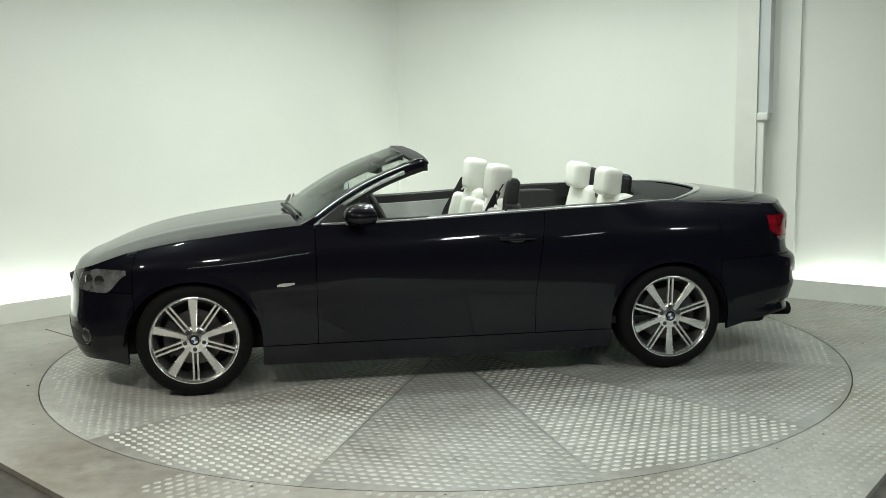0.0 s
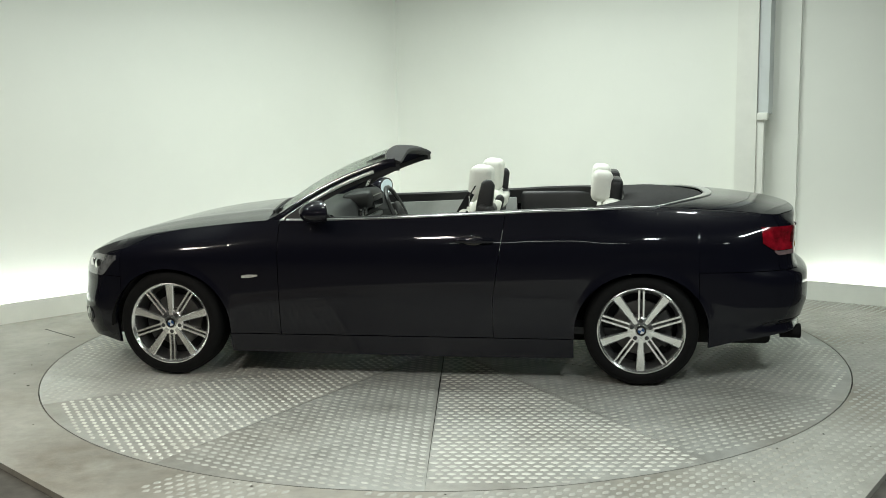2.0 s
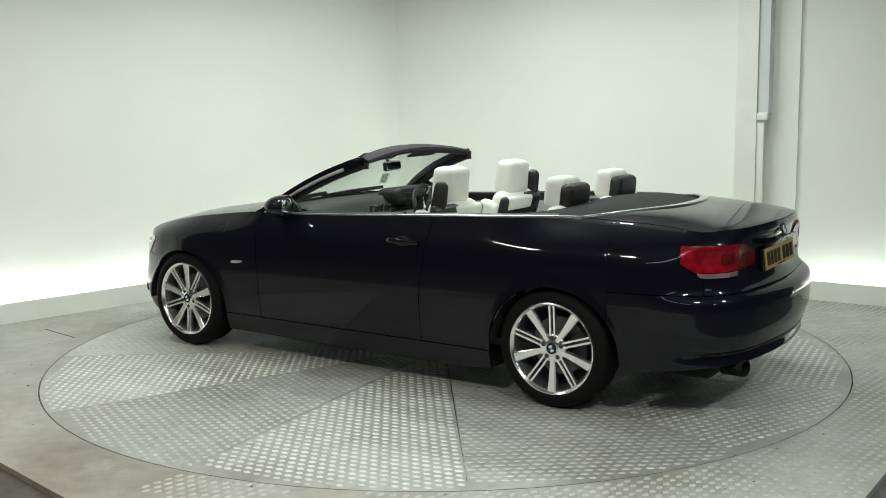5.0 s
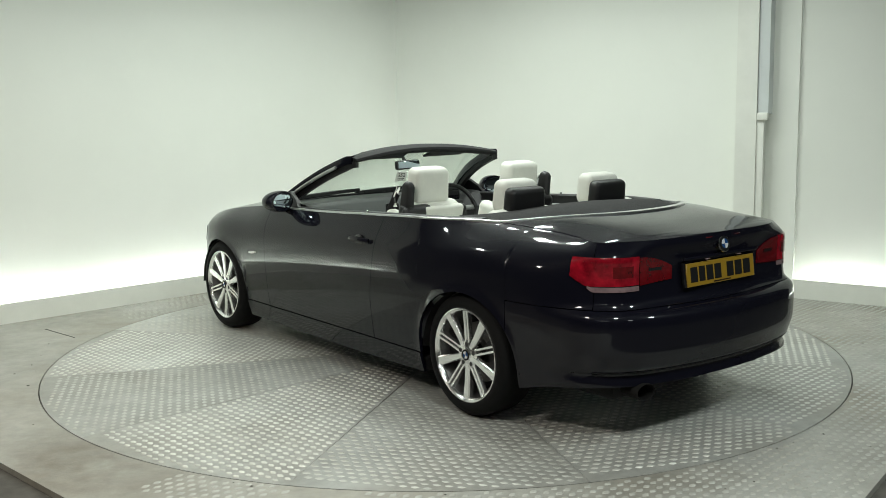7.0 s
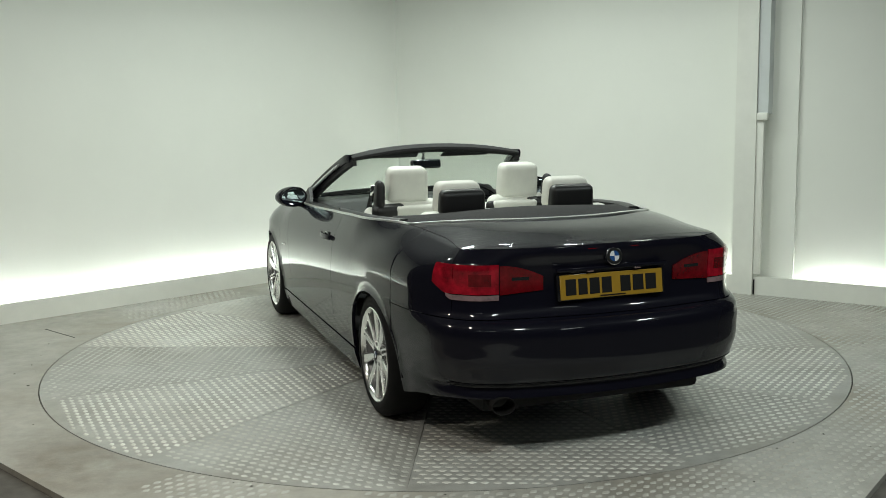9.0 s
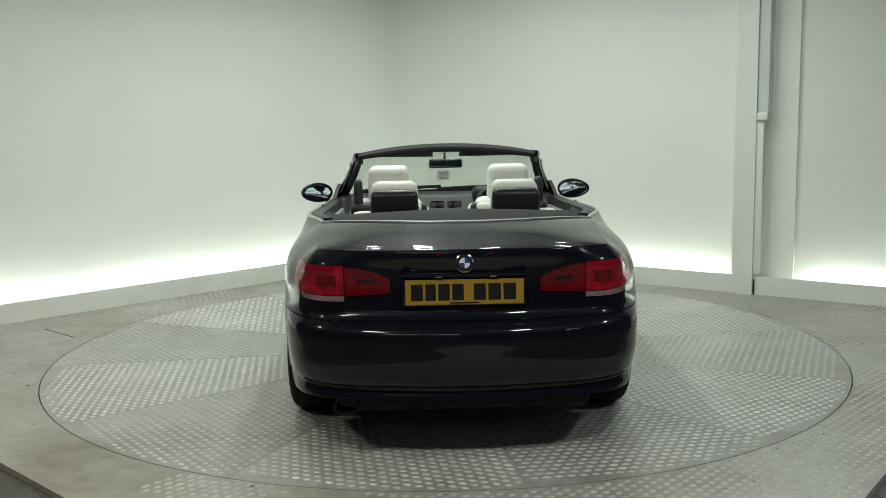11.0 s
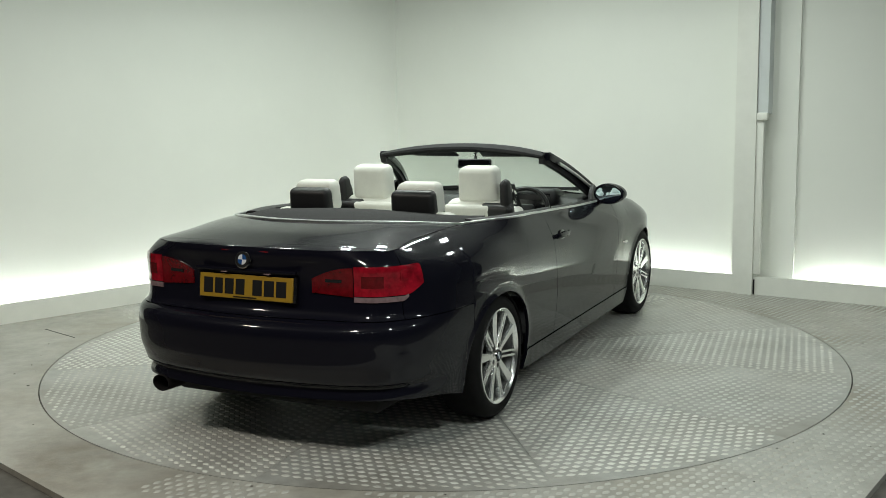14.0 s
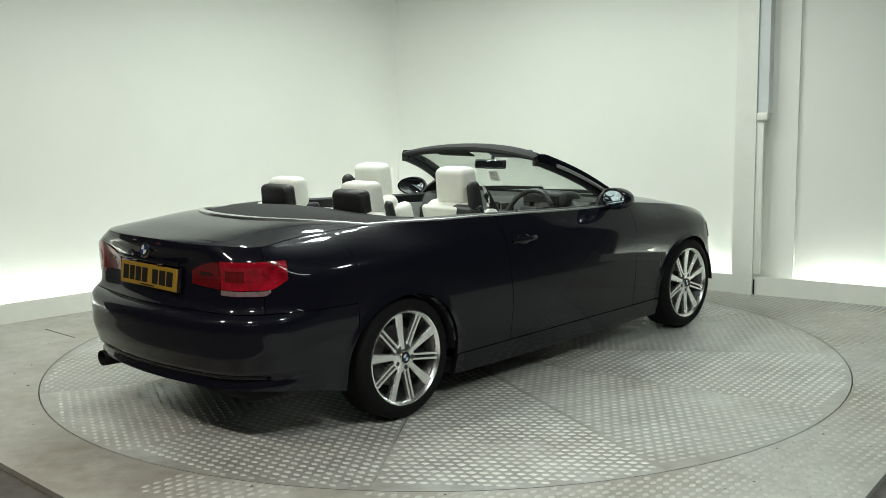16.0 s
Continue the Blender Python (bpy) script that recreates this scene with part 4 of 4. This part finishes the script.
# wheel housings and underbody
for x in (AXLE, -AXLE):
    for side in (1, -1):
        bm = bmesh.new()
        a0 = []
        for k in range(17):
            a = math.pi * k / 16
            a0.append([bm.verts.new((x + 0.385 * math.cos(a), side * y, 0.29 + 0.355 * math.sin(a))) for y in (0.845, 0.60)])
        for p, q in zip(a0, a0[1:]):
            bm.faces.new((p[0], q[0], q[1], p[1]))
        bm.faces.new([p[1] for p in a0])
        part("wheel_liner", bm, UNDER, car, "black wheel arch liner")
part("underbody", box(4.1, 1.16, 0.12, 0.03, 2, at=(-0.08, 0, 0.245)), UNDER, car, "black underbody")
part("floor_pan", box(1.98, 1.66, 0.085, 0.01, 1, at=(0, 0, 0.1875)), UNDER, car)
part("bulkhead", box(0.7, 1.15, 0.45, 0.04, 2, at=(1.35, 0, 0.5)), UNDER, car)
part("boot_box", box(0.95, 1.15, 0.55, 0.04, 2, at=(-1.72, 0, 0.6)), UNDER, car)

# ---- cabin ----
part("cabin_floor", box(2.2, 1.6, 0.04, at=(-0.3, 0, 0.30)), BLACK, car, "black carpeted cabin floor")
rows = []
for i in range(13):
    f = i / 12
    row = []
    for j in range(-14, 15):
        w = j / 14
        x = 0.84 - 0.12 * w * w - 0.42 * f
        z = 0.945 + 0.01 * math.sin(math.pi * f) - 0.10 * smooth(0.75, 1.0, f) + 0.035 * math.exp(-((w + 0.5) / 0.2) ** 2) * smooth(0.35, 0.8, f)
        row.append((x, 0.73 * w, z))
    rows.append(row)
part_dash = top_sheet("dashboard", rows, BLACK, car, 0.16, "black dashboard")
bm = box(0.22, 0.36, 0.13, 0.05, 4)
part("instrument_hood", bm, BLACK, car, "black instrument hood", pose(0.47, -0.37, 0.945, 0, 6, 0))
part("instrument_glass", box(0.006, 0.28, 0.09, 0.002, 1), GLOSS_BLACK, car, m=pose(0.362, -0.37, 0.935, 0, 6, 0))
for side in (1, -1):
    verts, faces = [], []
    for y in (0.79, 0.765):
        verts += [(0.70, y * side, 0.925), (0.40, y * side, 0.945), (0.44, y * side * 0.985, 0.985), (0.54, y * side * 0.965, 1.035)]
    faces = [(0, 1, 2, 3), (4, 5, 6, 7), (0, 1, 5, 4), (1, 2, 6, 5), (2, 3, 7, 6), (3, 0, 4, 7)]
    place("mirror_sail", mesh_of("mirror_sail", verts, faces, BLACK, False), car, "black mirror sail panel")
    part("lock_pin", lathe([(0.0, 0.012), (0.006, 0.01), (0.008, 0.0), (0.008, -0.02)], 12), CHROME, car, m=pose(-0.40, 0.785 * side, 0.972, 90, 0, 0))
    part("arm_rest", box(0.55, 0.06, 0.05, 0.02, 3), LEATHER, car, "cream leather armrest", pose(-0.02, 0.745 * side, 0.70, 0, 2, 0))
    part("door_pull", box(0.20, 0.03, 0.035, 0.012, 3), BLACK, car, m=pose(0.22, 0.735 * side, 0.83, 0, 0, 0))
part("dash_trim", box(0.03, 1.30, 0.035, 0.01, 2, at=(0.375, 0, 0.835)), SATIN, car, "silver dashboard trim")
part("centre_console", box(1.0, 0.22, 0.28, 0.04, 3, at=(-0.05, 0, 0.50)), BLACK, car)
for y in (-0.06, 0.06):
    part("air_vent", box(0.02, 0.10, 0.05, 0.006, 2, at=(0.385, y, 0.89)), GLOSS_BLACK, car)
# steering wheel, right-hand drive
bm = bmesh.new()
rr = []
for i in range(40):
    a = 2 * math.pi * i / 40
    rr.append([bm.verts.new(((0.178 + 0.016 * math.cos(b)) * math.cos(a), (0.178 + 0.016 * math.cos(b)) * math.sin(a), 0.016 * math.sin(b))) for b in [2 * math.pi * k / 8 for k in range(8)]])
for i in range(40):
    for k in range(8):
        bm.faces.new((rr[i][k], rr[(i + 1) % 40][k], rr[(i + 1) % 40][(k + 1) % 8], rr[i][(k + 1) % 8]))
sw = part("steering_wheel", bm, BLACK_LEATHER, car, "black leather steering wheel", Matrix.Translation((0.22, -0.37, 0.86)) @ pose(0, 0, 0, 0, -64, 0))
part("airbag_boss", box(0.13, 0.15, 0.05, 0.02, 3), BLACK, sw)
for a in (90, 270, 180):
    part("wheel_spoke", box(0.11, 0.035, 0.014, 0.005, 2), SATIN, sw, m=pose(0, 0, -0.004, 0, 0, a) @ Matrix.Translation((0.11, 0, 0)))


def cushion(sx, sy, sz, r=0.05, seg=4):
    return box(sx, sy, sz, r, seg)


def taper(bm, k):
    """Narrow a block's top in y."""
    zs = [v.co.z for v in bm.verts]
    z0, z1 = min(zs), max(zs)
    for v in bm.verts:
        f = (v.co.z - z0) / (z1 - z0)
        v.co.y *= 1 - k * f
        v.co.x -= 0.02 * (v.co.y / 0.13) ** 2 * 0.5
    return bm


def front_seat(side):
    y = 0.375 if side > 0 else -0.357
    dx = 0.085
    st = part("front_seat", cushion(0.50, 0.50, 0.16, 0.06), LEATHER, car, "cream leather front seat with black side shells", pose(-0.17 + dx, y, 0.47, 0, 6, 0))
    inv = st.matrix_basis.inverted()

    def sub(name, bm, mat, m, label=""):
        return part(name, bm, mat, st, label, inv @ m)
    tilt = 16
    back = pose(-0.46 + dx, y, 0.74, 0, -tilt, 0)
    sub("backrest", taper(cushion(0.13, 0.46, 0.58, 0.055), 0.10), LEATHER, back)
    for d in (1, -1):
        sub("bolster", cushion(0.16, 0.09, 0.50, 0.04), LEATHER, back @ pose(0.03, 0.20 * d, -0.03))
    sub("back_shell", cushion(0.06, 0.47, 0.56, 0.028), BLACK_LEATHER, back @ pose(-0.065, 0, -0.005), "black rear shell of the seat")
    sub("shoulder_panel", cushion(0.05, 0.30, 0.09, 0.02), LEATHER, back @ pose(-0.08, -0.05 * side, 0.235))
    hr = back @ pose(0.042, 0, 0.368, 0, 10, 0)
    sub("headrest", taper(cushion(0.135, 0.258, 0.222, 0.042, 5), 0.06), LEATHER, hr)
    for d in (0.06, -0.06):
        sub("headrest_post", sweep([(0, 0, 0), (0, 0.001, 0.12)], oval(0.007, 0.007, 8)), CHROME, back @ pose(0.02, d, 0.235))
    # belt tower on the outer shoulder
    tower = cushion(0.115, 0.06, 0.30, 0.028, 5)
    for v in tower.verts:
        f = max(0.0, (v.co.z - 0.05) / 0.10)
        v.co.x *= max(0.3, 1 - 0.55 * f * f)
        v.co.y *= max(0.5, 1 - 0.3 * f * f)
    sub("belt_tower", tower, BLACK, back @ pose(-0.03, 0.185 * side, 0.272, 0, 6, 0), "black seat belt tower")
    sub("shoulder_cover", cushion(0.115, 0.20, 0.10, 0.035), BLACK_LEATHER, back @ pose(-0.045, 0.125 * side, 0.235), "black leather outer shoulder")
    sub("belt_guide", sweep([(0.06, 0, -0.06), (0.075, 0, 0.0), (0.055, 0, 0.07)], [(-0.012, -0.004), (0.012, -0.004), (0.012, 0.004), (-0.012, 0.004)]), CHROME, back @ pose(-0.005, 0.205 * side, 0.30))
    sub("seat_belt", sweep([(0.065, 0, 0.05), (0.12, 0.02 * side, -0.18), (0.16, 0.05 * side, -0.5)], [(-0.002, -0.022), (0.002, -0.022), (0.002, 0.022), (-0.002, 0.022)]), BLACK, back @ pose(0.0, 0.20 * side, 0.27))


def rear_seat(side):
    y = 0.325 * side
    st = part("rear_seat", cushion(0.46, 0.52, 0.16, 0.06), LEATHER, car, "cream leather rear seat", pose(-0.92, y, 0.52, 0, 6, 0))
    inv = st.matrix_basis.inverted()

    def sub(name, bm, mat, m, label=""):
        return part(name, bm, mat, st, label, inv @ m)
    back = pose(-1.16, y, 0.77, 0, -14, 0)
    sub("backrest", taper(cushion(0.14, 0.52, 0.52, 0.055), 0.06), LEATHER, back)
    hr = pose(-1.160, y, 1.086, 0, -6, 0)
    sub("headrest", taper(cushion(0.125, 0.262, 0.18, 0.042, 5), 0.06), LEATHER, hr)
    sub("headrest_shell", taper(cushion(0.085, 0.265, 0.165, 0.032, 4), 0.06), BLACK_LEATHER, pose(-1.235, y, 1.055, 0, -6, 0), "black rear shell of the headrest")


for side in (1, -1):
    front_seat(side)
    rear_seat(side)
part("parcel_shelf", box(0.30, 1.40, 0.05, 0.02, 2, at=(-1.36, 0, 0.965)), BLACK_LEATHER, car)
for side in (1, -1):
    part("rear_side_trim", box(0.75, 0.07, 0.40, 0.03, 3, at=(-0.98, 0.745 * side, 0.765)), BLACK_LEATHER, car)

# ---- door mirrors, handles, plate, badge, exhaust ----
for side in (1, -1):
    bm = bmesh.new()
    bmesh.ops.create_uvsphere(bm, u_segments=28, v_segments=16, radius=1)
    for v in bm.verts:
        x, y, z = v.co
        if x < -0.25:
            x = -0.25
        v.co = (x * 0.115, y * 0.112 * (1 - 0.1 * x), z * (0.068 - 0.008 * y * side))
    mr = part("door_mirror", bm, PAINT, car, "dark blue door mirror housing", pose(0.435, 0.905 * side, 0.985, 0, 0, 24 if side > 0 else -14))
    bm = lathe([(0.0, 0.0), (0.9, 0.0), (0.96, -0.1), (0.96, -0.2), (0.0, -0.2)], 32)
    for v in bm.verts:
        x, y, z = v.co
        v.co = (-0.030 - y * 0.012, x * 0.100, z * 0.056)
    part("mirror_glass", bm, MIRROR, mr, "bluish mirror glass")
    bm = lathe([(0.97, 0.05), (1.0, 0.0), (1.0, -0.5), (0.97, -0.5), (0.97, 0.05)], 32)
    for v in bm.verts:
        x, y, z = v.co
        v.co = (-0.030 - y * 0.012, x * 0.108, z * 0.063)
    part("mirror_rim", bm, GLOSS_BLACK, mr)
    part("mirror_foot", sweep([(0.02, -0.14 * side, -0.075), (0.01, -0.08 * side, -0.055), (0.0, -0.02 * side, -0.035)], oval(0.035, 0.018, 10)), GLOSS_BLACK, mr)
    # handle
    p, nr = per(s_of_x(-0.435))
    zc = 0.826
    path = [surf(s_of_x(-0.435 + dx), zc + 0.004 * dx, side, 0.008 + 0.018 * (1 - (dx / 0.092) ** 2) ** 0.5 if abs(dx) < 0.092 else 0.008) for dx in [-0.091 + 0.182 * k / 12 for k in range(13)]]
    part("door_handle", sweep(path, oval(0.009, 0.015, 10)), PAINT, car, "body-coloured door handle")
    bm = bmesh.new()
    bmesh.ops.create_uvsphere(bm, u_segments=20, v_segments=10, radius=1)
    for v in bm.verts:
        v.co = (v.co.x * 0.058, v.co.y * 0.006, v.co.z * 0.034)
    q = surf(s_of_x(-0.435), zc - 0.006, side, 0.0)
    part("handle_recess", bm, GLOSS_BLACK, car, m=Matrix.Translation(q))
    # kidney grille
    bm = box(0.03, 0.19, 0.10, 0.02, 3)
    g = part("kidney_grille", bm, BLACK, car, "chrome-rimmed kidney grille", pose(2.115, 0.115 * side, 0.575, 0, 8, -4 * side))
    for sy, sz, gy, gz in ((0.19, 0.008, 0, 0.048), (0.19, 0.008, 0, -0.048), (0.008, 0.09, 0.092, 0), (0.008, 0.09, -0.092, 0)):
        part("grille_rim", box(0.014, sy, sz, 0.003, 2), CHROME, g, m=pose(0.012, gy, gz))
    for k in range(9):
        part("grille_bar", box(0.012, 0.006, 0.08), BLACK, g, m=pose(0.014, -0.075 + 0.01875 * k, 0))

plate = part("number_plate", box(0.008, 0.52, 0.111, 0.002, 1), YELLOW, car, "yellow number plate with illegible dark bars", pose(-2.296, 0.006, 0.772, 0, 7, 0))
x = 0.235
for wd in (0.052, 0.045, 0.05, 0.05, -0.033, 0.052, 0.055, 0.055):
    if wd < 0:
        x += wd
        continue
    part("plate_bar", box(0.002, wd, 0.072, 0.0006, 1), INK, plate, m=pose(-0.0045, x - wd / 2, 0.0))
    x -= wd + 0.0115
part("plate_bar", box(0.002, 0.13, 0.006), INK, plate, m=pose(-0.0045, 0, -0.047))
part("plate_surround", box(0.02, 0.545, 0.122, 0.006, 2), GLOSS_BLACK, car, m=pose(-2.284, 0.006, 0.772, 0, 7, 0))
part("plate_garnish", box(0.02, 0.56, 0.018, 0.006, 2), PAINT, car, m=pose(-2.296, 0.006, 0.852, 0, 0, 0))
bd = part("badge", lathe([(0.0, 0.004), (0.036, 0.004), (0.041, 0.002), (0.042, -0.004), (0.0, -0.004)], 32), CHROME, car, "round blue and white badge", Matrix.Translation((-2.310, 0.005, 0.902)) @ pose(0, 0, 0, 0, 0, 90) @ pose(0, 0, 0, 12, 0, 0))
part("badge_ring", lathe([(0.024, 0.0052), (0.037, 0.0052), (0.037, 0.003), (0.024, 0.003)], 32), INK, bd)
for k in range(4):
    ob = place("badge_quarter", (M_QW, M_QB)[k % 2], bd, m=Matrix.Translation((0, 0.0155, 0)) @ spin(90 * k) @ Matrix.Scale(1.28, 4))
for side in (1, -1):
    part("plate_lamp", box(0.015, 0.03, 0.006, 0.002, 1), CLEAR_LENS, car, m=pose(-2.302, 0.12 * side, 0.840))
for y in (0.54,):
    ex = part("exhaust_pipe", lathe([(0.033, 0.0), (0.036, 0.003), (0.038, 0.0), (0.038, -0.11), (0.033, -0.11), (0.033, 0.0)], 28), PIPE_STEEL, car, "dark steel exhaust tailpipe", Matrix.Translation((-2.295, y, 0.262)) @ pose(0, 0, 0, 0, 0, 84) @ Matrix.Diagonal((1.5, 1, 1.08, 1)))
part("brake_light", box(0.006, 0.26, 0.006, 0.002, 1), RED_DEEP, car, "high-level brake light on the boot lid", pose(-2.300, 0, 0.941))

# everything of the car is set off from the turntable's axis
for ob in car.children:
    ob.matrix_basis = OFF @ ob.matrix_basis


# ---- what turns ----
TURN = [(0.0, 189.14), (0.5, 184.69), (1.0, 180.28), (1.5, 175.92), (2.0, 171.62), (2.5, 167.38), (3.0, 163.17), (3.5, 158.94), (4.0, 154.63), (6.5, 132.4), (7.0, 127.93), (7.5, 123.57), (8.0, 119.12),
        (8.5, 114.59), (9.0, 109.9), (11.5, 86.91), (12.0, 82.21), (12.5, 77.71), (13.0, 73.11), (13.5, 68.59), (14.0, 64.13), (14.5, 59.66), (15.0, 55.08), (15.5, 50.67), (16.0, 46.29)]


def motions():
    for thing in (turntable, car):
        walk(thing, [(t, pose(0, 0, 0, 0, 0, a)) for t, a in TURN])


motions()
